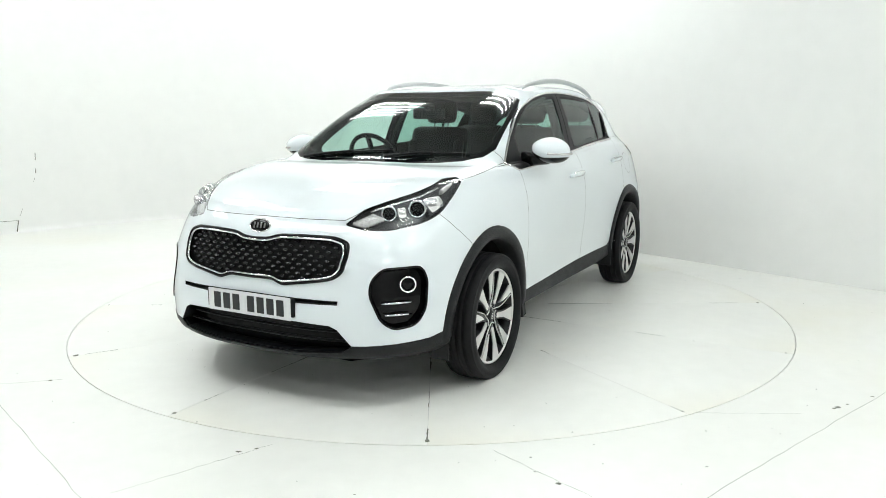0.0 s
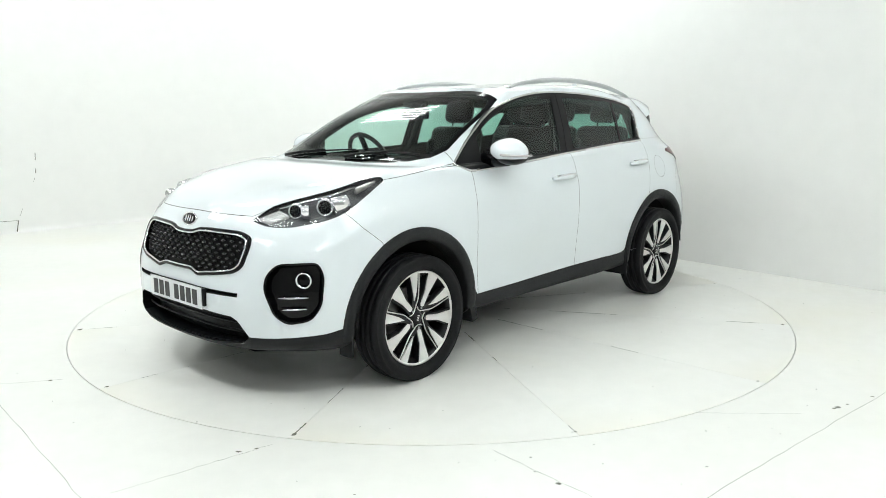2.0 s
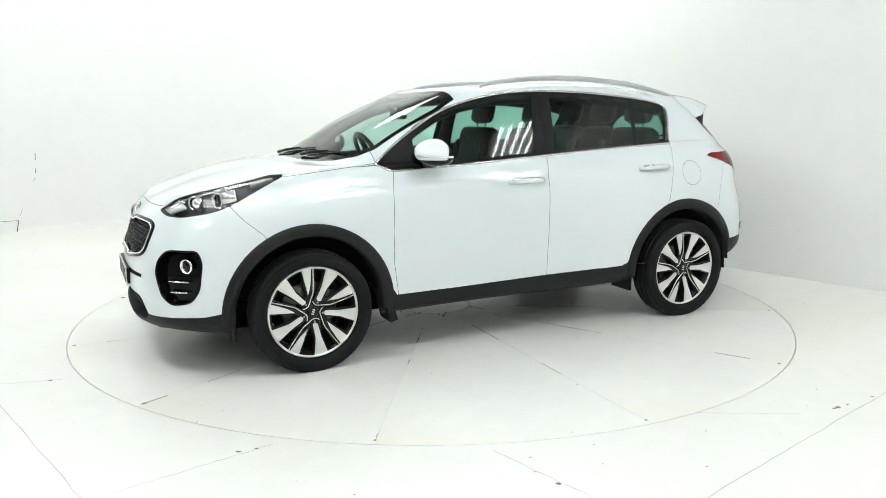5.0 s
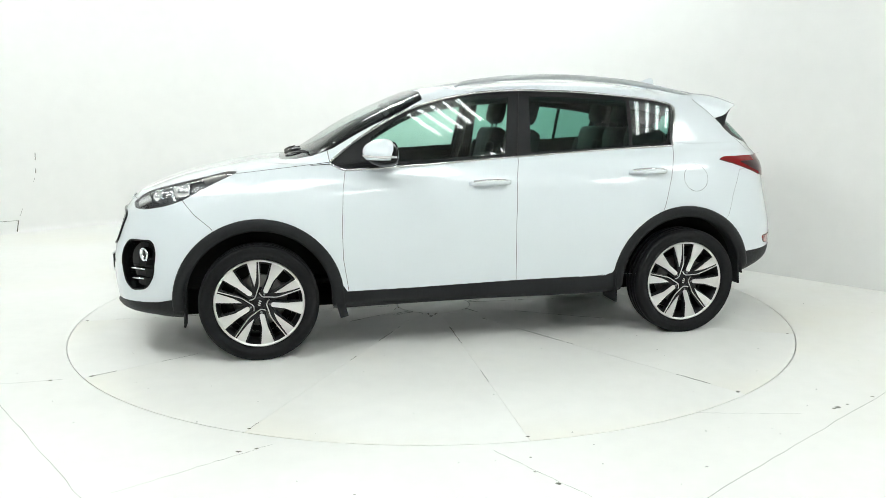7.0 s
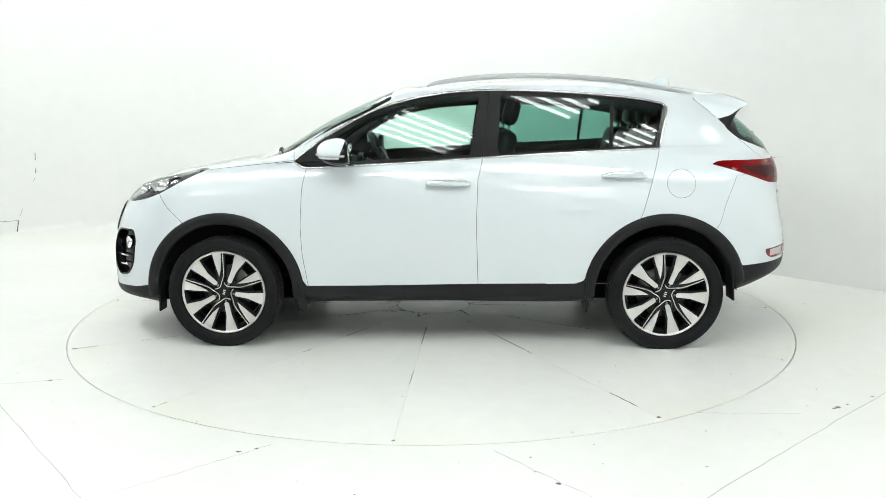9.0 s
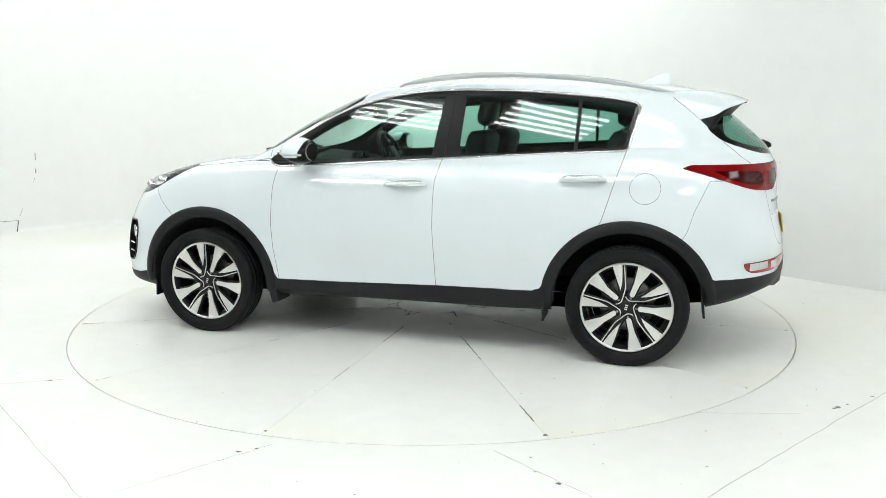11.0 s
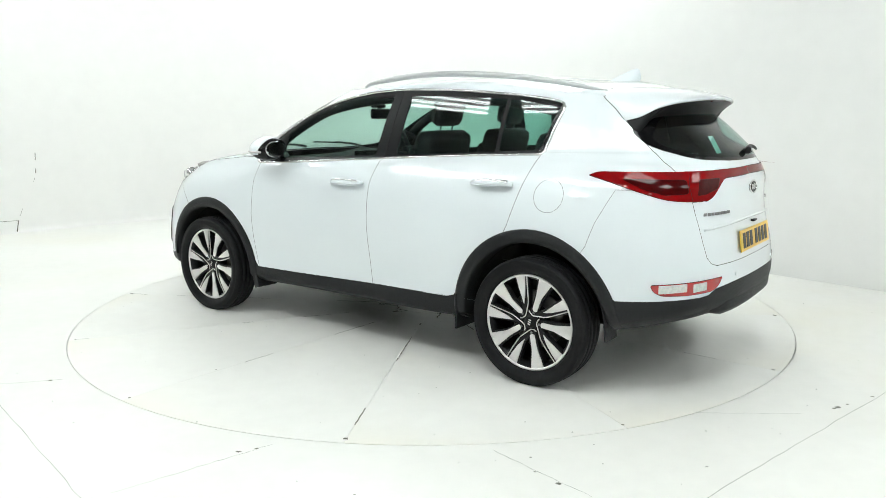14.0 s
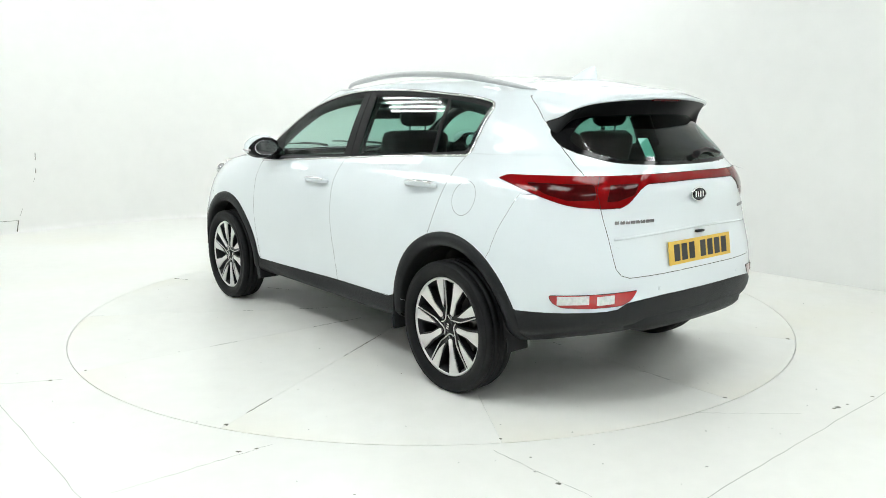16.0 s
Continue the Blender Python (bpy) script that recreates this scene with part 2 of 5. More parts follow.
def body_bmesh():
    bm = bmesh.new()
    grid = []
    for row in BODY_ROWS:
        line = []
        for x, y, z in row:
            v = bm.verts.new((x, max(y, 0.0), z))
            line.append(v)
        grid.append(line)
    for i in range(len(grid) - 1):
        for j in range(len(grid[0]) - 1):
            q = (grid[i][j], grid[i + 1][j], grid[i + 1][j + 1], grid[i][j + 1])
            bm.faces.new(q)
    bmesh.ops.remove_doubles(bm, verts=bm.verts, dist=0.0008)
    bmesh.ops.recalc_face_normals(bm, faces=bm.faces)
    probe = max(bm.faces, key=lambda f: f.calc_center_median().y)
    if probe.normal.y < 0:
        bmesh.ops.reverse_faces(bm, faces=bm.faces)
    bm.normal_update()
    return bm

# ------------------------------------------------------------------ studio
FLOOR_SIDES = 144


def strip(bm, a, b, w, z, wob=0.0, n=8, rnd=None):
    """A thin flat ribbon from a to b, its width and line a little uneven."""
    rnd = rnd or random.Random(3)
    a, b = Vector((*a, z)), Vector((*b, z))
    d = (b - a).normalized()
    s = Vector((-d.y, d.x, 0))
    row = []
    for i in range(n + 1):
        p = a.lerp(b, i / n) + s * rnd.uniform(-wob, wob)
        h = w * rnd.uniform(0.35, 1.0) / 2
        row.append((bm.verts.new(p + s * h), bm.verts.new(p - s * h)))
    for i in range(n):
        bm.faces.new((row[i][0], row[i][1], row[i + 1][1], row[i + 1][0]))


def blot(bm, x, y, z, r, rnd):
    n = 9
    vs = [bm.verts.new((x + math.cos(k * 6.283 / n) * r * rnd.uniform(0.5, 1.3), y + math.sin(k * 6.283 / n) * r * rnd.uniform(0.4, 1.0), z)) for k in range(n)]
    bm.faces.new(vs)


def build_studio():
    bm = bmesh.new()
    spin(bm, [(2.4765, -0.06), (2.4765, 0.0), (3.2, 0.0), (5.0, 0.0), (16.0, 0.0)], FLOOR_SIDES, "z")
    bmesh.ops.recalc_face_normals(bm, faces=bm.faces)
    floor = tagged(link_mesh("floor", bm, FLOOR_WHITE, smooth=False), "worn white-painted studio floor round the turntable", "floor", kind="structure")
    bm = bmesh.new()
    bmesh.ops.create_circle(bm, cap_ends=True, segments=FLOOR_SIDES, radius=2.6, matrix=Matrix.Translation((0, 0, -0.058)))
    link_mesh("pit", bm, JOINT, floor, smooth=False, label="grimy pit under the turntable")
    rnd = random.Random(11)
    bm = bmesh.new()
    for a, b, w in [((-3.2, -0.75), (-1.30, -2.93), 0.0024), ((-1.22, -2.87), (-0.70, -2.45), 0.0024), ((0.25, -2.53), (0.85, -3.25), 0.0024),
                    ((0.95, -3.0), (2.9, -1.4), 0.0024), ((1.25, -2.14), (1.75, -2.16), 0.002), ((-2.5, -1.72), (-2.0, -1.60), 0.0028)]:
        strip(bm, a, b, w, 0.0012, 0.004, 26, rnd)
    for x, y, r in [(1.93, -2.10, 0.013), (1.955, -2.085, 0.016), (2.02, -2.05, 0.008), (0.40, -2.73, 0.008), (0.48, -2.83, 0.012), (-0.83, -2.52, 0.012), (-0.76, -2.49, 0.010), (0.62, -2.35, 0.006), (0.4, -2.6, 0.005),
                    (1.22, -2.35, 0.005), (-1.1, -2.2, 0.005), (2.6, -1.5, 0.006), (2.9, -1.0, 0.006), (-2.06, -1.62, 0.012), (2.2, -1.95, 0.010), (1.1, -2.7, 0.006), (-0.3, -2.9, 0.006)]:
        blot(bm, x, y, 0.0016, r, rnd)
    for i in range(70):
        a, r = rnd.uniform(-2.8, 0.4), rnd.uniform(2.55, 4.2)
        blot(bm, r * math.cos(a), r * math.sin(a), 0.0018, rnd.uniform(0.0015, 0.0045), rnd)
    tagged(link_mesh("floor_crack", bm, CRACK, floor, smooth=False), "thin dirty cracks and chips in the floor paint", kind="stuff")

    # cyclorama wall: one curved sheet with thickness
    plan = [(float(p[0]), float(p[1])) for p in spline([(-11.0, -3.2), (-8.0, 0.4), (-6.3, 2.25), (-5.0, 3.62), (-4.2, 4.35), (-3.4, 4.86), (-2.3, 5.10), (-1.1, 4.75), (0.2, 3.85), (1.15, 2.98), (2.06, 2.08), (3.08, 0.86), (3.75, 0.10), (5.4, -1.85), (8.0, -4.9)], 8)]
    bm = bmesh.new()
    rows = []
    for i, p in enumerate(plan):
        a, b = plan[max(i - 1, 0)], plan[min(i + 1, len(plan) - 1)]
        d = Vector((b[0] - a[0], b[1] - a[1], 0)).normalized()
        out = Vector((-d.y, d.x, 0))
        q = Vector((*p, 0))
        left = max(0.0, min(1.0, (-2.0 - p[0]) / 1.5))
        cove = 0.05 * left
        col = [q - out * cove + Vector((0, 0, 0.001))]
        for k in range(1, 7):
            t = k / 6 * math.pi / 2
            col.append(q - out * cove * (1 - math.sin(t)) + Vector((0, 0, 0.001 + (0.02 + cove) * (1 - math.cos(t)))))
        col += [q + Vector((0, 0, z)) for z in (1.2, 2.6, 4.6)]
        col += [q + out * 0.15 + Vector((0, 0, 4.6)), q + out * 0.15]
        rows.append([bm.verts.new(v) for v in col])
    for i in range(len(rows) - 1):
        for k in range(len(rows[0]) - 1):
            bm.faces.new((rows[i][k], rows[i][k + 1], rows[i + 1][k + 1], rows[i + 1][k]))
    bmesh.ops.recalc_face_normals(bm, faces=bm.faces)
    wall = tagged(link_mesh("wall_north", bm, WALL_WHITE), "curved matt white studio backdrop wall", "wall", kind="structure")
    # scuffed access panel and a hairline crack at the foot of the wall
    bm = bmesh.new()
    d = Vector((0.68, 0.73, 0)).normalized()
    n = Vector((d.y, -d.x, 0))
    base = Vector((-5.0, 3.60, 0))
    for (u0, z0), (u1, z1), w in [((-0.20, 0.155), (0.02, 0.150), 0.005), ((0.02, 0.150), (-0.02, 0.02), 0.012), ((0.04, 0.2), (0.08, 0.29), 0.003), ((0.266, 0.706), (0.272, 0.76), 0.008), ((0.274, 0.86), (0.28, 0.95), 0.008), ((0.231, 0.60), (0.25, 0.65), 0.004)]:
        a = base + d * u0 + Vector((0, 0, z0)) + n * (0.045 if z0 < 0.05 else 0.004)
        b = base + d * u1 + Vector((0, 0, z1)) + n * (0.045 if z1 < 0.05 else 0.004)
        tube(bm, [a, b], w / 2, 5)
    link_mesh("wall_crack", bm, CRACK, wall, label="dark chipped crack in the wall paint")
    # unseen walls added to close the room; their grey sets bounce and reflections
    for name, cx, cy, sx, sy in [("wall_west", -11.1, -6.2, 0.2, 7.0), ("wall_south", -1.5, -9.6, 19.4, 0.2), ("wall_east", 8.1, -7.2, 0.2, 5.0)]:
        bm = bmesh.new()
        box(bm, cx, cy, 2.3, sx, sy, 4.6, 0.02)
        tagged(link_mesh(name, bm, WALL_GREY, smooth=False), "plain grey wall added unseen behind the camera", "wall", kind="structure")
    bm = bmesh.new()
    box(bm, -1.5, -2.0, 4.72, 20, 16, 0.2, 0.01)
    for k in range(8):
        box(bm, -10 + k * 2.5, -2.0, 4.56, 0.1, 16, 0.12)
    tagged(link_mesh("ceiling", bm, CEILING, smooth=False), "grey ribbed metal ceiling with beams", "ceiling", kind="structure")


def build_light(tubes=5, length=1.5):
    lamp = tagged(new("ceiling_light"), "white fluorescent ceiling light with bare parallel tubes", "ceiling light", "ceiling lights of the studio")
    bm = bmesh.new()
    box(bm, 0, 0, 0.04, length + 0.06, tubes * 0.17 + 0.08, 0.05, 0.01)
    part("housing", bm, WALL_WHITE, lamp, smooth=False)
    for s in (-1, 1):
        bm = bmesh.new()
        tube(bm, [(s * length * 0.35, 0, 0.05), (s * length * 0.35, 0, 0.36)], 0.01, 6)
        part("hanger", bm, CHROME, lamp)
    for k in range(tubes):
        bm = bmesh.new()
        box(bm, 0, (k - (tubes - 1) / 2) * 0.17, -0.005, length, 0.055, 0.04, 0.012)
        part("tube", bm, TUBE, lamp)
    return lamp


def build_lights():
    lamp = build_light()
    # the light at (5.3, -5.4) is added fill for the car's sides
    spots = [(-0.55, -4.3, -47), (1.2, -3.4, -41), (3.1, -5.3, -40), (-2.4, -3.1, -45), (-3.7, -1.6, -60), (-5.4, 0.8, -62), (4.9, -3.0, -48), (5.3, -5.4, -45), (-1.4, 3.25, -50), (-3.3, 2.3, -50), (1.0, 1.8, -45), (1.6, -8.2, 45), (-4.6, -5.2, -45)]
    for i, (x, y, a) in enumerate(spots):
        m = pose(x, y, 4.26, 0, 0, a)
        if i == 0:
            lamp.matrix_basis = m
        else:
            copy_thing(lamp, m)


def build_turntable():
    table = tagged(new("turntable"), "large round white-painted turntable set flush in the floor", "turntable")
    # twelve sector plates with fine joints
    bm = bmesh.new()
    n, half = 12, math.radians(15)
    gap = 0.0009
    arc = []
    for k in range(n + 1):
        arc.append(-half + 2 * half * k / n)
    inner = [(0.275 * math.cos(a * (1 - 0.012)), 0.275 * math.sin(a * (1 - 0.012))) for a in arc]
    outer = [(2.4715 * math.cos(a * (1 - gap / (2.47 * half))), 2.4715 * math.sin(a * (1 - gap / (2.47 * half)))) for a in arc]
    top = [[bm.verts.new((x, y, 0)) for x, y in row] for row in (inner, outer)]
    low = [[bm.verts.new((x, y, -0.02)) for x, y in row] for row in (inner, outer)]
    for k in range(n):
        bm.faces.new((top[0][k], top[1][k], top[1][k + 1], top[0][k + 1]))
        bm.faces.new((top[1][k], low[1][k], low[1][k + 1], top[1][k + 1]))
        bm.faces.new((top[0][k + 1], low[0][k + 1], low[0][k], top[0][k]))
    bm.faces.new((top[0][0], low[0][0], low[1][0], top[1][0]))
    bm.faces.new((top[1][n], low[1][n], low[0][n], top[0][n]))
    plate = part("plate", bm, FLOOR_WHITE, table, smooth=False)
    plate.matrix_basis = pose(0, 0, 0, 0, 0, 43.5)
    for k in range(1, 12):
        p = new("plate", plate.data)
        p.parent = table
        p.matrix_basis = pose(0, 0, 0, 0, 0, 43.5 + 30 * k)
    bm = bmesh.new()
    spin(bm, [(0.0005, 0.0), (0.262, 0.0), (0.268, -0.004), (0.268, -0.02)], 48, "z")
    bmesh.ops.recalc_face_normals(bm, faces=bm.faces)
    part("centre_plate", bm, FLOOR_WHITE, table, smooth=False)
    bm = bmesh.new()
    bmesh.ops.create_circle(bm, cap_ends=True, segments=FLOOR_SIDES, radius=2.471, matrix=Matrix.Translation((0, 0, -0.003)))
    part("deck", bm, JOINT, table, "grey deck under the plates", smooth=False)
    # chipped paint along some joints, specks, worn patches
    rnd = random.Random(5)
    bm = bmesh.new()
    for k in range(12):
        a = math.radians(28.5 + 30 * k)
        for j in range(rnd.randint(4, 8)):
            r = rnd.choice([rnd.uniform(0.3, 1.3), rnd.uniform(0.3, 2.42)])
            L = rnd.uniform(0.03, 0.22)
            ux, uy = math.cos(a), math.sin(a)
            strip(bm, (ux * r, uy * r), (ux * min(r + L, 2.46), uy * min(r + L, 2.46)), rnd.uniform(0.004, 0.010), 0.0012, 0.002, 8, rnd)
        blot(bm, 2.43 * math.cos(a), 2.43 * math.sin(a), 0.0016, rnd.uniform(0.008, 0.02), rnd)
    for k in range(18):
        a = rnd.uniform(0, 6.283)
        r0 = 0.268
        strip(bm, (r0 * math.cos(a), r0 * math.sin(a)), ((r0 + rnd.uniform(0.04, 0.16)) * math.cos(a + rnd.uniform(-.3, .3)), (r0 + 0.1) * math.sin(a + rnd.uniform(-.3, .3))), 0.012, 0.0013, 0.006, 6, rnd)
    for i in range(90):
        a, r = rnd.uniform(0, 6.283), 2.4 * math.sqrt(rnd.random())
        blot(bm, r * math.cos(a), r * math.sin(a), 0.0018, rnd.uniform(0.0015, 0.005), rnd)
    tagged(part("paint_chip", bm, CRACK, table, "dirty chips and cracks in the paint", smooth=False), kind="stuff")
    return table

# ------------------------------------------------------------------ car: cutting the skin into panels
(SHELL, BONNET, WING, FDOOR, RDOOR, FBUMP, RBUMP, GATE, CLAD_F, CLAD_S, CLAD_R, SCREEN, SCREEN_RIM, DLO, FGLASS, RGLASS, QGLASS, HEAD, GRILLE, FOG, INTAKE, SLOT,
 LAMP_A, LAMP_B, BACKGLASS, BACKRIM, REFLECT, HOLE, FLAP, CELL_A, CELL_B) = range(31)


def plane_axes(view):
    if view == "side":
        return Vector((1, 0, 0)), Vector((0, 0, 1))
    if view == "front":
        return Vector((0, 1, 0)), Vector((0, 0, 1))
    if view == "top":
        return Vector((1, 0, 0)), Vector((0, 1, 0))
    a = radians(view)
    return Vector((-math.sin(a), math.cos(a), 0)), Vector((0, 0, 1))


def inside(p, poly):
    x, y = p
    c = False
    j = len(poly) - 1
    for i in range(len(poly)):
        xi, yi = poly[i]
        xj, yj = poly[j]
        if (yi > y) != (yj > y) and x < (xj - xi) * (y - yi) / (yj - yi) + xi:
            c = not c
        j = i
    return c


def stencil(bm, reg, region, poly, view, cond):
    """Cut the outline into the skin along the view and give the faces inside it to the region."""
    u, v = plane_axes(view)
    poly = [(float(p[0]), float(p[1])) for p in poly]
    m = len(poly)
    xs, ys = [p[0] for p in poly], [p[1] for p in poly]
    lo, hi = (min(xs) - 0.03, min(ys) - 0.03), (max(xs) + 0.03, max(ys) + 0.03)
    info = {}

    def bounds(f):
        pu = [w.co.dot(u) for w in f.verts]
        pv = [w.co.dot(v) for w in f.verts]
        return min(pu), max(pu), min(pv), max(pv)

    near = []
    for f in bm.faces:
        b = bounds(f)
        if b[1] > lo[0] and b[0] < hi[0] and b[3] > lo[1] and b[2] < hi[1] and cond(f.calc_center_median()):
            near.append(f)
    near = set(near)
    for i in range(m):
        a, b = poly[i], poly[(i + 1) % m]
        dx, dy = b[0] - a[0], b[1] - a[1]
        if abs(dx) + abs(dy) < 1e-5:
            continue
        e = 0.0005
        x0, x1, y0, y1 = min(a[0], b[0]) - e, max(a[0], b[0]) + e, min(a[1], b[1]) - e, max(a[1], b[1]) + e
        pick = []
        for f in near:
            q = bounds(f)
            if q[1] > x0 and q[0] < x1 and q[3] > y0 and q[2] < y1:
                pick.append(f)
        if not pick:
            continue
        geom = set(pick)
        for f in pick:
            geom.update(f.edges)
            geom.update(f.verts)
        no = u * dy - v * dx
        r = bmesh.ops.bisect_plane(bm, geom=list(geom), dist=1e-5, plane_co=u * a[0] + v * a[1], plane_no=no.normalized())
        near.update(g for g in r["geom"] if isinstance(g, bmesh.types.BMFace))
        near = {f for f in near if f.is_valid}
    for f in near:
        c = f.calc_center_median()
        if inside((c.dot(u), c.dot(v)), poly):
            f[reg] = region


def arch(cx, r, n=40, cz=0.335):
    return [(cx + r * math.cos(2 * math.pi * k / n), cz + r * math.sin(2 * math.pi * k / n)) for k in range(n)]


def curve(pts, n=4):
    return [tuple(p) for p in spline(pts, n, True)]


def flat(pts, view):
    u, v = plane_axes(view)
    return [(Vector(p).dot(u), Vector(p).dot(v)) for p in pts]


HEAD_LINE = rounded(flat([(2.052, 0.455, 0.893), (1.954, 0.506, 0.960), (1.862, 0.570, 0.990), (1.720, 0.650, 1.025), (1.610, 0.680, 1.052), (1.505, 0.690, 1.079), (1.445, 0.735, 1.082), (1.450, 0.760, 1.068),
                           (1.600, 0.790, 1.000), (1.735, 0.788, 0.927), (1.830, 0.748, 0.893), (1.960, 0.640, 0.866), (2.028, 0.545, 0.868)], 45), (0.012, 0.05, 0.05, 0.05, 0.05, 0.02, 0.012, 0.012, 0.05, 0.04, 0.04, 0.04, 0.03))
GRILLE_LINE = rounded([(0.0, 0.815), (0.079, 0.818), (0.139, 0.838), (0.250, 0.843), (0.440, 0.840), (0.502, 0.818), (0.512, 0.770), (0.500, 0.680), (0.462, 0.652), (0.394, 0.638), (0.200, 0.610), (0.133, 0.632), (0.0, 0.630)],
                      (0, 0.03, 0.03, 0.05, 0.03, 0.03, 0.03, 0.03, 0.03, 0.03, 0.015, 0.02, 0))
FOG_LINE = rounded(flat([(2.035, 0.645, 0.698), (1.895, 0.775, 0.702), (1.875, 0.795, 0.640), (1.892, 0.795, 0.500), (1.935, 0.768, 0.430), (2.020, 0.695, 0.414), (2.062, 0.650, 0.455), (2.088, 0.604, 0.580), (2.074, 0.606, 0.645)], 35), 0.035, 5)
TAIL_LINE = rounded(flat([(-1.592, 0.788, 1.106), (-1.635, 0.768, 1.125), (-1.810, 0.704, 1.126), (-1.992, 0.558, 1.124), (-2.108, 0.333, 1.128), (-2.16, -0.03, 1.131), (-2.17, -0.03, 1.093), (-2.120, 0.348, 1.087), (-2.112, 0.392, 1.062), (-2.096, 0.455, 1.000), (-2.080, 0.490, 0.983),
                           (-2.026, 0.591, 0.982), (-1.940, 0.690, 0.992), (-1.796, 0.764, 1.040)], 155), (0.008, 0.02, 0.05, 0.05, 0.05, 0, 0, 0.02, 0.02, 0.02, 0.02, 0.04, 0.06, 0.08))
DLO_LINE = rounded([(0.912, 1.122), (0.748, 1.250), (0.528, 1.379), (0.394, 1.442), (0.190, 1.500), (-0.039, 1.536), (-0.288, 1.549), (-0.647, 1.540), (-0.872, 1.524), (-1.100, 1.503), (-1.245, 1.484), (-1.372, 1.456), (-1.345, 1.354), (-1.305, 1.196),
                    (-0.865, 1.177), (-0.245, 1.143), (0.324, 1.108), (0.830, 1.082)], (0.02, 0.1, 0.1, 0.1, 0.1, 0.1, 0.1, 0.1, 0.1, 0.1, 0.05, 0.05, 0.05, 0.015, 0.1, 0.1, 0.1, 0.03), 3)
FGLASS_LINE = rounded([(0.655, 1.268), (0.505, 1.366), (0.337, 1.438), (0.165, 1.489), (-0.043, 1.517), (-0.222, 1.524), (-0.165, 1.162), (0.290, 1.138), (0.655, 1.121)], (0.01, 0.05, 0.05, 0.05, 0.05, 0.008, 0.008, 0.1, 0.008), 3)
RGLASS_LINE = rounded([(-0.352, 1.524), (-0.647, 1.517), (-1.018, 1.486), (-1.005, 1.200), (-0.330, 1.170)], (0.008, 0.1, 0.005, 0.005, 0.008), 3)
QGLASS_LINE = rounded([(-1.040, 1.484), (-1.215, 1.464), (-1.335, 1.440), (-1.318, 1.360), (-1.272, 1.218), (-1.025, 1.203)], (0.005, 0.05, 0.03, 0.04, 0.03, 0.005), 3)
SCREEN_LINE = [(1.188, -0.02), (1.188, 0.309), (1.150, 0.470), (1.094, 0.575), (1.002, 0.668), (0.892, 0.698), (0.644, 0.665), (0.456, 0.640), (0.325, 0.606), (0.322, 0.474), (0.350, 0.25), (0.366, -0.02)]
SCREEN_CLEAR = [(1.150, -0.02), (1.150, 0.309), (1.115, 0.460), (1.055, 0.570), (0.970, 0.645), (0.870, 0.668), (0.644, 0.642), (0.456, 0.616), (0.365, 0.575), (0.365, 0.45), (0.395, 0.25), (0.410, -0.02)]
BACK_LINE = rounded([(-0.03, 1.50), (0.36, 1.465), (0.46, 1.430), (0.548, 1.375), (0.590, 1.310), (0.590, 1.255), (0.57, 1.228), (0.518, 1.200), (0.440, 1.178), (0.265, 1.168), (-0.03, 1.166)], (0, 0.05, 0.05, 0.04, 0.04, 0.03, 0.03, 0.04, 0.05, 0.05, 0), 3)
BACK_CLEAR = rounded([(-0.03, 1.43), (0.36, 1.41), (0.48, 1.36), (0.555, 1.285), (0.545, 1.245), (0.490, 1.212), (0.420, 1.192), (0.260, 1.183), (-0.03, 1.181)], (0, 0.05, 0.05, 0.04, 0.03, 0.03, 0.05, 0.05, 0), 3)
REFL_LINE = rounded(flat([(-1.920, 0.786, 0.596), (-2.165, 0.450, 0.612), (-2.155, 0.482, 0.566), (-2.135, 0.525, 0.545), (-2.065, 0.649, 0.538), (-1.965, 0.751, 0.540), (-1.932, 0.776, 0.562)], 145), (0.02, 0.01, 0.02, 0.02, 0.04, 0.04, 0.02))


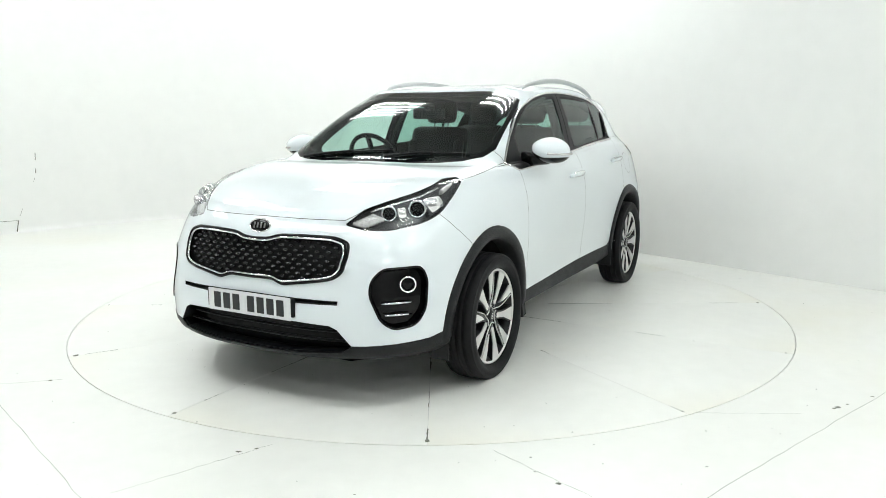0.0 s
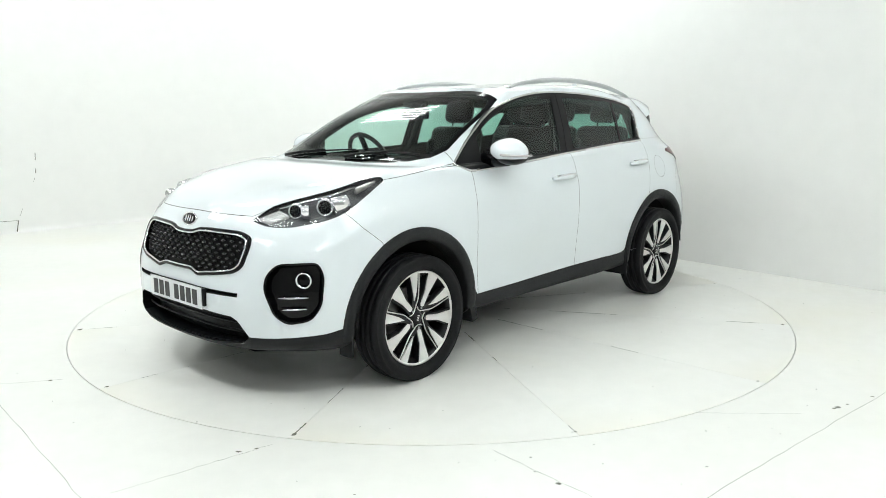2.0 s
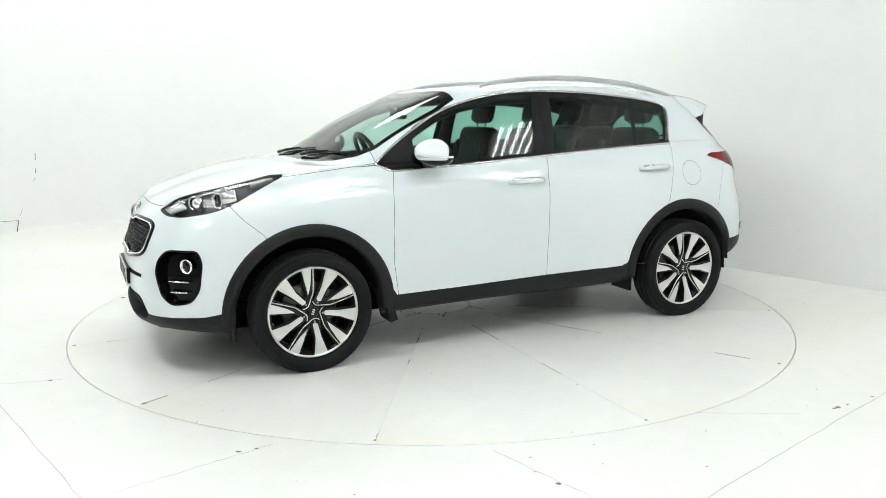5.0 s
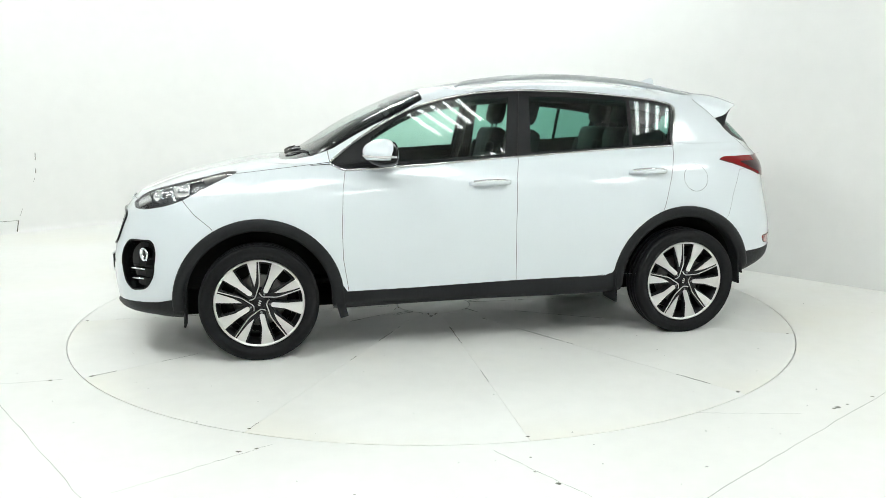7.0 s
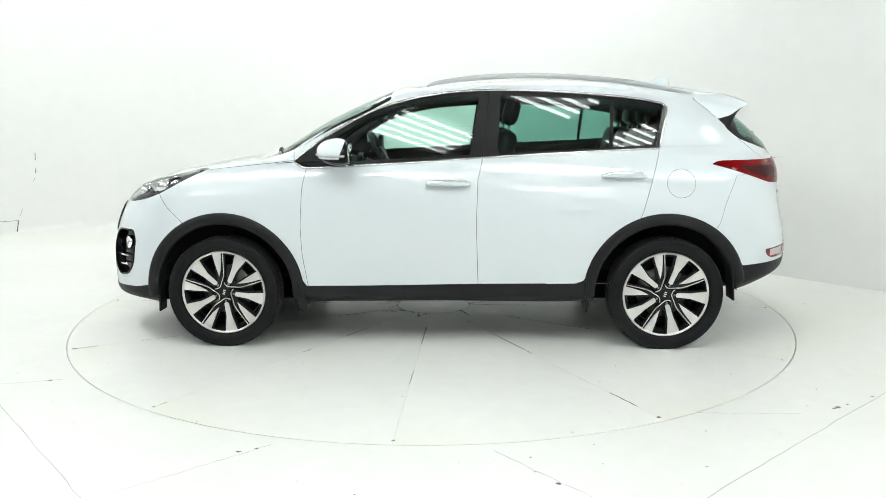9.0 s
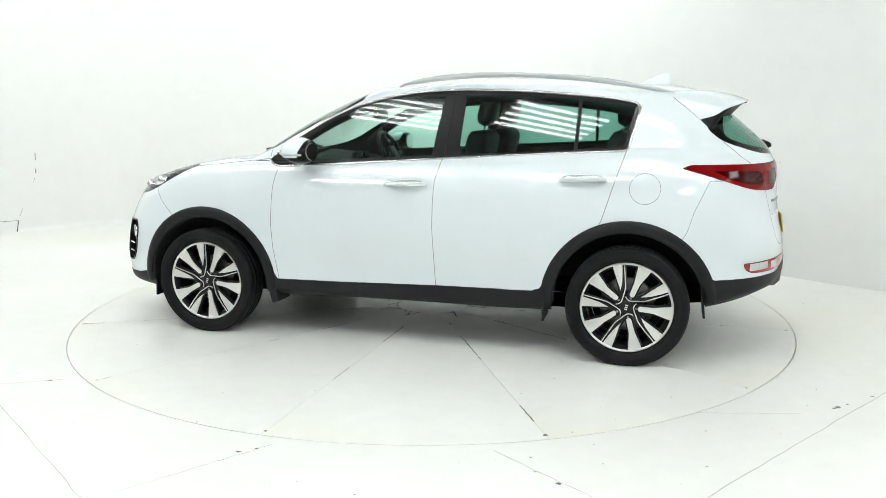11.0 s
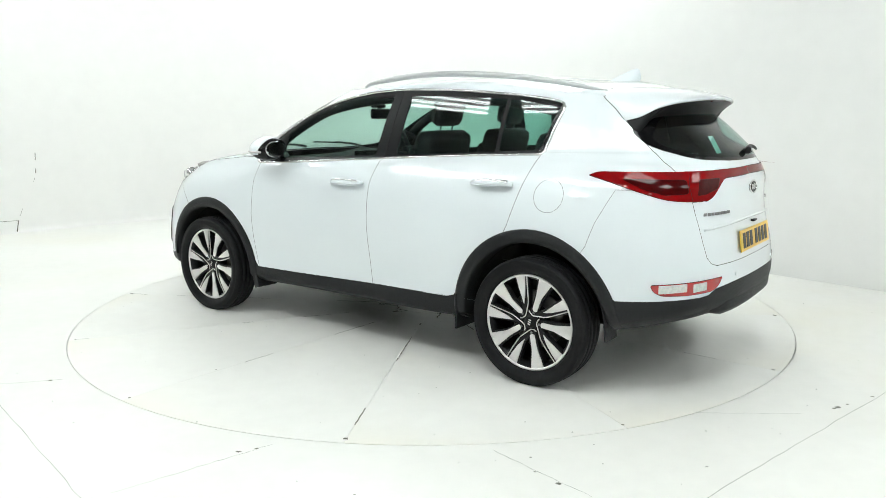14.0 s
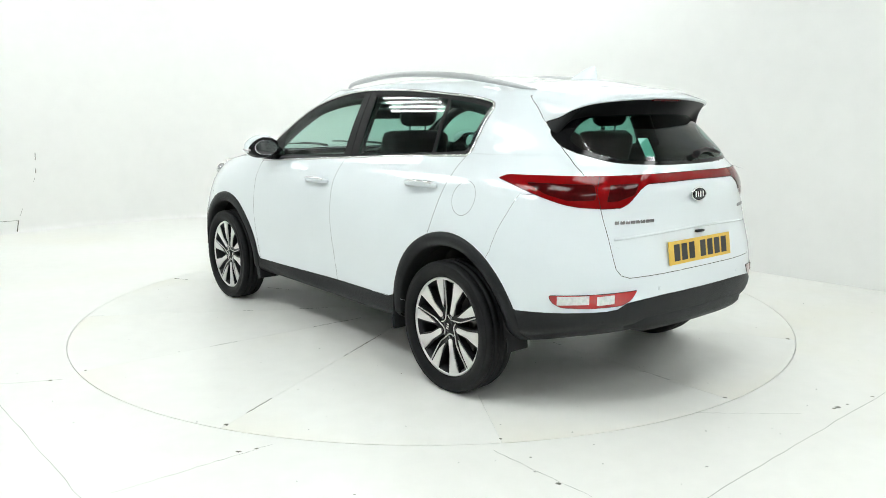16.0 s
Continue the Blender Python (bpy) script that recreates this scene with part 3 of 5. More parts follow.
def cut_skin():
    bm = body_bmesh()
    reg = bm.faces.layers.int.new("reg")
    side = lambda c: c.y > 0.35
    nose = lambda c: c.x > 1.25
    tail = lambda c: c.x < -1.35
    S = lambda region, poly, view, cond: stencil(bm, reg, region, poly, view, cond)
    # painted panels
    S(FBUMP, [(2.4, 0.1), (2.4, 0.96), (1.95, 0.95), (1.738, 0.926), (1.675, 0.852), (1.588, 0.778), (1.45, 0.60), (1.40, 0.1)], "side", lambda c: c.x > 1.2)
    S(WING, [(0.905, 1.127), (1.05, 1.112), (1.27, 1.090), (1.453, 1.070), (1.60, 1.06), (1.738, 0.926), (1.675, 0.852), (1.588, 0.778), (1.45, 0.60), (1.40, 0.1), (0.82, 0.1), (0.820, 0.366), (0.849, 0.568), (0.853, 0.742), (0.840, 0.976), (0.819, 1.094)], "side", side)
    S(BONNET, [(2.4, 0.912), (2.036, 0.911), (1.954, 0.958), (1.862, 0.989), (1.72, 1.023), (1.61, 1.049), (1.509, 1.073), (1.453, 1.070), (1.27, 1.090), (1.05, 1.112), (0.905, 1.127), (0.93, 1.3), (2.4, 1.3)], "side", lambda c: c.x > 0.8)
    S(FDOOR, [(0.912, 1.122), (0.819, 1.094), (0.840, 0.976), (0.853, 0.742), (0.849, 0.568), (0.820, 0.366), (-0.215, 0.384), (-0.203, 0.749), (-0.211, 1.016), (-0.241, 1.144), (-0.270, 1.40), (0.36, 1.40), (0.70, 1.25)], "side", side)
    S(RDOOR, [(-0.270, 1.40), (-0.241, 1.144), (-0.211, 1.016), (-0.203, 0.749), (-0.215, 0.384), (-0.848, 0.398), (-0.95, 0.60), (-1.154, 0.757), (-1.186, 0.824), (-1.254, 1.053), (-1.302, 1.200), (-1.315, 1.30), (-1.0, 1.40)], "side", side)
    S(RBUMP, [(-2.4, 0.1), (-1.5, 0.1), (-1.60, 0.70), (-1.642, 0.767), (-1.675, 0.878), (-1.751, 1.041), (-2.4, 1.041)], "side", tail)
    S(GATE, [(-0.03, 0.672), (0.155, 0.672), (0.500, 0.668), (0.540, 0.682), (0.560, 0.712), (0.571, 0.844), (0.590, 0.985), (0.606, 1.128), (0.590, 1.250), (0.566, 1.385), (0.524, 1.492), (0.45, 1.535), (-0.03, 1.545)], "front", lambda c: c.x < -1.45)
    S(FLAP, [(-1.412 + 0.083 * math.cos(k * 6.2832 / 28), 0.996 + 0.083 * math.sin(k * 6.2832 / 28)) for k in range(28)], "side", side)
    # black lower skirts
    S(CLAD_F, [(2.4, 0.1), (2.4, 0.338), (2.127, 0.338), (2.02, 0.345), (1.90, 0.352), (1.82, 0.368), (1.775, 0.40), (1.70, 0.55), (1.30, 0.55), (1.30, 0.1)], "side", nose)
    S(CLAD_S, [(1.3, 0.1), (1.3, 0.55), (0.95, 0.55), (0.83, 0.372), (0.292, 0.373), (-0.211, 0.386), (-0.80, 0.396), (-0.845, 0.41), (-0.95, 0.55), (-1.30, 0.55), (-1.30, 0.1)], "side", side)
    S(CLAD_R, [(-1.30, 0.1), (-1.30, 0.55), (-1.70, 0.56), (-1.755, 0.525), (-1.80, 0.508), (-1.984, 0.515), (-2.125, 0.522), (-2.150, 0.530), (-2.168, 0.556), (-2.215, 0.574), (-2.4, 0.576), (-2.4, 0.1)], "side", tail)
    # glass
    S(SCREEN_RIM, SCREEN_LINE, "top", lambda c: c.z > 1.09 and c.x > 0.2)
    S(SCREEN, SCREEN_CLEAR, "top", lambda c: c.z > 1.09 and c.x > 0.2)
    S(DLO, DLO_LINE, "side", side)
    S(FGLASS, FGLASS_LINE, "side", side)
    S(RGLASS, RGLASS_LINE, "side", side)
    S(QGLASS, QGLASS_LINE, "side", side)
    S(BACKRIM, BACK_LINE, "front", lambda c: c.x < -1.6)
    S(BACKGLASS, BACK_CLEAR, "front", lambda c: c.x < -1.6)
    # lamps and openings
    S(HEAD, HEAD_LINE, 45, nose)
    S(GRILLE, GRILLE_LINE, "front", nose)
    S(FOG, FOG_LINE, 35, nose)
    S(INTAKE, [(-0.02, 0.438), (0.261, 0.440), (0.445, 0.432), (0.482, 0.415), (0.546, 0.336), (0.50, 0.305), (0.25, 0.285), (-0.02, 0.28)], "front", nose)
    S(SLOT, [(-0.02, 0.528), (0.485, 0.534), (0.487, 0.551), (-0.02, 0.556)], "front", nose)
    S(LAMP_A, TAIL_LINE, 155, lambda c: c.x < -1.4 and c.y > -0.01)
    S(REFLECT, REFL_LINE, 145, tail)
    for cx in (1.335, -1.335):
        S(HOLE, arch(cx, 0.425), "side", lambda c: c.y > 0.5)
    for f in bm.faces:
        c = f.calc_center_median()
        if f[reg] == LAMP_A and c.y < 0.60 - (c.z - 0.985) * 0.12:
            f[reg] = LAMP_B
    S(CELL_A, rounded(flat([(-1.72, 0.748, 1.092), (-1.98, 0.575, 1.086), (-1.995, 0.585, 1.022), (-1.92, 0.685, 1.018), (-1.83, 0.735, 1.046)], 155), 0.015), 155, tail)
    S(CELL_B, rounded(flat([(-2.055, 0.530, 1.085), (-2.105, 0.395, 1.088), (-2.100, 0.425, 1.040), (-2.068, 0.508, 1.015), (-2.045, 0.552, 1.012)], 155), 0.010), 155, tail)
    bm.normal_update()
    nl = bm.verts.layers.float_vector.new("skin_normal")
    for v in bm.verts:
        n = v.normal.copy()
        if abs(v.co.y) < 1e-3:
            n.y = 0
            n.normalize()
        v[nl] = n
    return bm


SKIN = cut_skin()
SKIN.verts.index_update()
SKIN_TREE = BVHTree.FromBMesh(SKIN)


def pick(regions, sides=(1, -1)):
    """The faces of some regions as a new bmesh, with both halves or one."""
    reg = SKIN.faces.layers.int["reg"]
    nl = SKIN.verts.layers.float_vector["skin_normal"]
    out = bmesh.new()
    on = out.verts.layers.float_vector.new("skin_normal")
    for s in sides:
        made = {}
        for f in SKIN.faces:
            if f[reg] not in regions:
                continue
            vs = []
            for v in f.verts:
                if v.index not in made:
                    w = out.verts.new((v.co.x, v.co.y * s, v.co.z))
                    n = v[nl]
                    w[on] = (n[0], n[1] * s, n[2])
                    made[v.index] = w
                vs.append(made[v.index])
            try:
                out.faces.new(vs if s > 0 else vs[::-1])
            except ValueError:
                pass
    out.normal_update()
    if len(sides) > 1:
        bmesh.ops.remove_doubles(out, verts=[v for v in out.verts if abs(v.co.y) < 0.002], dist=0.0015)
    return out, on


def panel(name, regions, sides, mat, parent, label="", gap=0.0013, proud=0.0, even=None):
    """One skin panel, drawn in from its seams by the gap and turned in at the edge."""
    bm, on = pick(regions, sides)
    if gap:
        r = bmesh.ops.inset_region(bm, faces=bm.faces[:], thickness=gap, depth=0.0, use_boundary=True, use_even_offset=True)
        bmesh.ops.delete(bm, geom=[f for f in r["faces"] if f.is_valid], context="FACES")
    for v in bm.verts:
        if Vector(v[on]).length < 0.5:
            v[on] = v.normal if v.normal.length > 0.5 else (0, 0, 1)
        if proud:
            v.co = v.co + Vector(v[on]) * proud
        if even is not None:
            x, z = v.co.x, v.co.z
            s = 1 if v.co.y > 0 else -1
            v.co.y = s * (float(np.dot(even, (1, x, z, x * x, x * z, z * z))) + proud)
            v[on] = Vector((-(even[1] + 2 * even[3] * x + even[4] * z), s, -(even[2] + even[4] * x + 2 * even[5] * z))).normalized()
    return link_mesh(name, bm, mat, parent, True, label, on)


def even_pane(regions):
    """One smooth quadric y(x, z) through the side glass."""
    bm, on = pick(regions, (1,))
    P = np.array([tuple(v.co) for v in bm.verts])
    bm.free()
    x, y, z = P.T
    return np.linalg.lstsq(np.stack([np.ones_like(x), x, z, x * x, x * z, z * z], 1), y, rcond=None)[0]


def recessed(name, regions, sides, mat, parent, shift, label="", keep_floor=True):
    """A tray sunk behind an opening in the skin."""
    bm, on = pick(regions, sides)
    bmesh.ops.recalc_face_normals(bm, faces=bm.faces)
    faces = bm.faces[:]
    r = bmesh.ops.extrude_face_region(bm, geom=faces)
    moved = [g for g in r["geom"] if isinstance(g, bmesh.types.BMVert)]
    for v in moved:
        s = 1 if v.co.y >= 0 else -1
        v.co += Vector((shift[0], shift[1] * s * min(1, abs(v.co.y) / 0.1), shift[2]))
    old = [f for f in faces if f.is_valid]
    bmesh.ops.delete(bm, geom=old, context="FACES_ONLY")
    bmesh.ops.delete(bm, geom=[e for e in bm.edges if not e.link_faces], context="EDGES")
    return link_mesh(name, bm, mat, parent, False, label)


def on_skin(a, b, view, side=1):
    """The point of the skin behind plan point (a, b) of a view, and its normal."""
    u, v = plane_axes(view)
    d = u.cross(v)
    if view == "side":
        d = Vector((0, -1, 0))
    elif view == "front":
        d = Vector((-1, 0, 0))
    elif view == "rear":
        d = Vector((1, 0, 0))
    elif view == "top":
        d = Vector((0, 0, -1))
    else:
        d = Vector((-math.cos(radians(view)), -math.sin(radians(view)), 0))
    p = u * a + v * b - d * 6
    loc, n, i, dist = SKIN_TREE.ray_cast(p, d)
    if loc is None:
        loc, n, i, dist = SKIN_TREE.find_nearest(u * a + v * b - d * 2.2)
    if n.dot(d) > 0:
        n = -n
    return Vector((loc.x, loc.y * side, loc.z)), Vector((n.x, n.y * side, n.z))


def trim_line(bm, poly, view, r, lift=0.0, closed=True, side=1, sides=6, step=0.02, flat_=1.0, rear=False):
    """A bar that follows an outline on the skin."""
    pts = []
    m = len(poly)
    for i in range(m if closed else m - 1):
        a, b = np.array(poly[i], float), np.array(poly[(i + 1) % m], float)
        k = max(1, int(np.linalg.norm(b - a) / step))
        pts += [a + (b - a) * j / k for j in range(k)]
    if not closed:
        pts.append(np.array(poly[-1], float))
    out = []
    for q in pts:
        if rear:
            loc, n, i, dist = SKIN_TREE.ray_cast(Vector((-6, max(q[0], 0.001), q[1])), Vector((1, 0, 0)))
            loc, n = Vector((loc.x, loc.y * side, loc.z)), Vector((n.x, n.y * side, n.z))
        else:
            loc, n = on_skin(q[0], q[1], view, side)
        out.append(loc + n * lift)
    return tube(bm, out, r, sides, closed)

# ------------------------------------------------------------------ car materials
RED_LENS = material("red_lamp_lens", (0.20, 0.002, 0.003), 0.05, spec=0.2, grain=0.1, grain_scale=120)
DARK_RED = material("dark_red_lamp_cell", (0.05, 0.001, 0.0015), 0.06, spec=0.2, grain=0.35, grain_scale=60)
RED_PLAIN = material("red_reflector", (0.40, 0.012, 0.012), 0.2, coat=1.0)
CLEAR_CELL = material("clear_lamp_cell", (0.72, 0.70, 0.69), 0.18, metal=0.3, coat=0.8, grain=0.25, grain_scale=70)
LAMP_BOWL = material("grey_lamp_housing", (0.11, 0.11, 0.115), 0.25, spec=0.4, grain=0.2, grain_scale=50)
LAMP_SILVER = material("silvered_lamp_reflector", (0.8, 0.8, 0.82), 0.12, metal=1.0)
PLATE_WHITE = material("white_number_plate", (0.72, 0.73, 0.74), 0.35, grain=0.03)
PLATE_YELLOW = material("yellow_number_plate", (0.72, 0.46, 0.06), 0.35, grain=0.03)
PLATE_INK = material("black_plate_ink", (0.012, 0.012, 0.014), 0.4)
UNDERBODY = material("black_underbody", (0.006, 0.006, 0.006), 0.85, grain=0.3, bump=0.3)
STUD = material("black_chrome_stud", (0.03, 0.03, 0.032), 0.15, metal=0.6)
DARK_CHROME = material("dark_chrome_letter", (0.30, 0.30, 0.31), 0.15, metal=1.0)
STICKER = material("green_window_sticker", (0.25, 0.55, 0.48), 0.6)


def lens_bmesh(p, n, r, depth):
    bm = bmesh.new()
    prof = [(0.0004, depth), (r * 0.5, depth * 0.85), (r * 0.85, depth * 0.45), (r, 0.0)]
    spin(bm, prof, 24, "z")
    m = Matrix.Translation(p) @ n.to_track_quat("Z", "Y").to_matrix().to_4x4()
    bmesh.ops.transform(bm, matrix=m, verts=bm.verts)
    bmesh.ops.recalc_face_normals(bm, faces=bm.faces)
    return bm


def hoop_bmesh(p, n, prof, steps=28):
    bm = bmesh.new()
    spin(bm, prof, steps, "z")
    m = Matrix.Translation(p) @ n.to_track_quat("Z", "Y").to_matrix().to_4x4()
    bmesh.ops.transform(bm, matrix=m, verts=bm.verts)
    bmesh.ops.recalc_face_normals(bm, faces=bm.faces)
    return bm


def build_wheel(car):
    """An alloy wheel whose axle is y, outer face towards +y, centre at the origin."""
    bm = bmesh.new()
    spin(bm, [(0.200, -0.10), (0.222, -0.095), (0.215, -0.02), (0.218, 0.035), (0.236, 0.058), (0.2435, 0.064), (0.2475, 0.060), (0.249, 0.045), (0.235, -0.11), (0.200, -0.10)], 72)
    bmesh.ops.scale(bm, vec=(1.045, 1, 1.045), verts=bm.verts)
    bmesh.ops.recalc_face_normals(bm, faces=bm.faces)
    wheel = part("wheel", bm, RIM_DARK, car, "dark alloy wheel with machined silver spokes")
    bm = bmesh.new()
    spin(bm, [(0.2335, 0.0605), (0.2395, 0.0665), (0.2445, 0.0665), (0.2465, 0.061)], 96)
    bmesh.ops.scale(bm, vec=(1.045, 1, 1.045), verts=bm.verts)
    bmesh.ops.recalc_face_normals(bm, faces=bm.faces)
    part("rim_lip", bm, RIM_SILVER, wheel, "bright machined rim lip")
    # tyre with shoulder blocks and grooves
    bm = bmesh.new()
    spin(bm, [(0.243, -0.105), (0.262, -0.120), (0.300, -0.126), (0.325, -0.121), (0.341, -0.108), (0.3485, -0.085), (0.350, -0.055), (0.344, -0.053), (0.344, -0.045), (0.3515, -0.043), (0.3518, -0.004), (0.345, -0.003), (0.345, 0.006), (0.3515, 0.008), (0.351, 0.043), (0.344, 0.045), (0.344, 0.053), (0.350, 0.055),
              (0.3485, 0.083), (0.342, 0.100), (0.336, 0.108), (0.332, 0.111), (0.330, 0.110), (0.310, 0.1165), (0.290, 0.118), (0.287, 0.1165), (0.268, 0.112), (0.254, 0.096), (0.250, 0.080), (0.248, 0.062)], 120)
    bmesh.ops.recalc_face_normals(bm, faces=bm.faces)
    for v in bm.verts:
        r = math.hypot(v.co.x, v.co.z)
        k = (0.2575 + (r - 0.248) * 0.816) / r
        v.co = (v.co.x * k, v.co.y * (0.78 if v.co.y > 0 else 0.80), v.co.z * k)
    tyre = part("tyre", bm, RUBBER, wheel, "black rubber tyre")
    bm = bmesh.new()
    for k in range(64):
        a = 2 * math.pi * k / 64
        for s in (-1, 1):
            m = Matrix.Rotation(a, 4, "Y") @ Matrix.Translation((0.3315, s * 0.064, 0)) @ Matrix.Rotation(s * 0.35, 4, "Z") @ Matrix.Rotation(s * 0.15, 4, "X")
            box(bm, 0, 0, 0, 0.010, 0.026, 0.023, 0, m)
    tagged(part("tread_block", bm, RUBBER, tyre, smooth=False), kind="stuff")
    # spokes: dark blade below, machined face on top; across (towards the tail) and outwards
    def plate(outline, thick, drop=0.0, crown=0.004):
        b = bmesh.new()
        def face_y(r):
            t = min(1.0, max(0.0, (r - 0.05) / 0.20))
            return 0.0475 + 0.012 * t + crown * math.sin(t * math.pi) - drop
        top, low = [], []
        for a, o in outline:
            y = face_y(math.hypot(a, o))
            top.append(b.verts.new((-a, y, o)))
            low.append(b.verts.new((-a, y - thick, o)))
        n = len(outline)
        for k in range(n):
            b.faces.new((top[k], top[(k + 1) % n], low[(k + 1) % n], low[k]))
        cap = b.faces.new(top)
        base = b.faces.new(low[::-1])
        bmesh.ops.triangulate(b, faces=[cap, base])
        bmesh.ops.recalc_face_normals(b, faces=b.faces)
        return b

    def around(deg, r):
        return (r * math.sin(radians(deg)), r * math.cos(radians(deg)))

    def rim_arc(d0, d1, r=0.2485, n=5):
        return [around(d0 + (d1 - d0) * k / n, r) for k in range(n + 1)]

    # full spoke that ends at a wheel nut, short spoke that ends in a point, dark webs under both
    full_face = rim_arc(18.6, 36.4) + [around(33.0, 0.150), around(39.0, 0.073), around(34, 0.066), around(23, 0.066), around(17.5, 0.075), around(20.5, 0.150)]
    short_face = rim_arc(-14.2, -1.6) + [around(-2.6, 0.200), around(-5.0, 0.150), around(-9.5, 0.120), around(-15.5, 0.100), around(-14.4, 0.120), around(-14.6, 0.180)]
    full_web = rim_arc(16.6, 38.0, 0.249) + [around(36.0, 0.150), around(50.0, 0.060), around(62, 0.035), around(-5, 0.035), around(6.0, 0.060), around(17.0, 0.150)]
    short_web = rim_arc(-16.2, 3.4, 0.249) + [around(3.6, 0.150), around(2.0, 0.100), around(-6, 0.060), around(-20, 0.035), around(-44, 0.035), around(-34.0, 0.070), around(-20.5, 0.110), around(-17.0, 0.180)]
    kinds = (("spoke", full_web, 0.034, 0.0045, RIM_DARK, ""), ("spoke", short_web, 0.034, 0.0048, RIM_DARK, ""),
             ("spoke_face", full_face, 0.006, 0.0, RIM_SILVER, "machined silver spoke face"), ("spoke_face", short_face, 0.006, 0.0, RIM_SILVER, "short machined silver spoke face"))
    for name, outline, thick, drop, mat, label in kinds:
        first = None
        for k in range(5):
            if first is None:
                ob = first = part(name, plate(outline, thick, drop), mat, wheel, label, smooth=False)
            else:
                ob = new(name, first.data)
                ob.parent = wheel
                if label:
                    tagged(ob, label)
            ob.matrix_basis = Matrix.Rotation(radians(72 * k), 4, "Y")
    # fine machined line beside each short spoke, hooked round the next wheel nut
    first = None
    for k in range(5):
        if first is None:
            bm = bmesh.new()
            rows = []
            for a, r in spline([(1.0, 0.2485), (1.2, 0.200), (1.4, 0.150), (0.5, 0.105), (-6.0, 0.078), (-20.0, 0.052), (-42.0, 0.040), (-64.0, 0.047), (-72.0, 0.060)], 4):
                x, o = around(float(a), float(r))
                t = min(1.0, max(0.0, (float(r) - 0.05) / 0.20))
                rows.append((-x, 0.0458 + 0.012 * t + 0.004 * math.sin(t * math.pi), o))
            tube(bm, rows, 0.0032, 6)
            ob = first = part("groove_line", bm, RIM_SILVER, wheel, "thin machined groove line")
        else:
            ob = tagged(new("groove_line", first.data), "thin machined groove line")
            ob.parent = wheel
        ob.matrix_basis = Matrix.Rotation(radians(72 * k), 4, "Y")
    bm = bmesh.new()
    spin(bm, [(0.0004, 0.052), (0.026, 0.052), (0.0295, 0.050), (0.031, 0.045), (0.044, 0.0425), (0.062, 0.038), (0.066, 0.02), (0.078, -0.03)], 40)
    bmesh.ops.recalc_face_normals(bm, faces=bm.faces)
    hub = part("hub", bm, RIM_DARK, wheel)
    bm = bmesh.new()
    for s in (-1, 0, 1):
        box(bm, s * 0.012, 0.0527, 0, 0.006, 0.002, 0.015, 0.0, Matrix.Rotation(radians(72), 4, "Y"))
    part("cap_mark", bm, RIM_SILVER, hub, "silver centre cap mark", smooth=False)
    for k in range(5):
        a = math.radians(29 + 72 * k)
        bm = bmesh.new()
        c = (-0.057 * math.sin(a), 0, 0.057 * math.cos(a))
        spin(bm, [(0.0003, 0.052), (0.0065, 0.052), (0.0085, 0.049), (0.0085, 0.035)], 6, "y", c)
        bmesh.ops.recalc_face_normals(bm, faces=bm.faces)
        part("wheel_nut", bm, DARK_CHROME, hub, "", smooth=False)
    bm = bmesh.new()
    spin(bm, [(0.075, -0.03), (0.152, -0.03), (0.155, -0.034), (0.155, -0.052), (0.075, -0.055)], 48)
    bmesh.ops.recalc_face_normals(bm, faces=bm.faces)
    part("brake_disc", bm, DISC, wheel, "steel brake disc")
    bm = bmesh.new()
    box(bm, -0.115, -0.035, 0.075, 0.06, 0.06, 0.12, 0.012, Matrix.Rotation(radians(-20), 4, "Y"))
    part("brake_caliper", bm, DISC, wheel, "grey brake caliper")
    bm = bmesh.new()
    spin(bm, [(0.02, -0.085), (0.205, -0.085)], 32)
    part("dust_shield", bm, UNDERBODY, wheel)
    return wheel


def seat(car, x, y, width=0.50, rest=True, name="front_seat"):
    bm = bmesh.new()
    box(bm, x + 0.12, y, 0.66, 0.52, width, 0.16, 0.05)
    cushion = part(name, bm, SEAT, car, "black leather seat")
    bm = bmesh.new()
    box(bm, 0, 0, 0.31, 0.13, width - 0.02, 0.62, 0.055, Matrix.Translation((x - 0.14, y, 0.70)) @ Matrix.Rotation(radians(-14), 4, "Y"))
    for s in (-1, 1):
        box(bm, 0.05, s * (width / 2 - 0.05), 0.28, 0.07, 0.08, 0.46, 0.03, Matrix.Translation((x - 0.14, y, 0.70)) @ Matrix.Rotation(radians(-14), 4, "Y"))
    part("backrest", bm, SEAT, cushion)
    m = Matrix.Translation((x - 0.14, y, 0.70)) @ Matrix.Rotation(radians(-14), 4, "Y")
    bm = bmesh.new()
    box(bm, 0.01, 0, 0.735, 0.10, 0.26, 0.18, 0.05, m)
    part("headrest", bm, SEAT, cushion)
    for s in (-1, 1):
        bm = bmesh.new()
        tube(bm, [m @ Vector((0, s * 0.06, 0.58)), m @ Vector((0, s * 0.06, 0.68))], 0.006, 6)
        part("headrest_post", bm, CHROME, cushion)
    return cushion


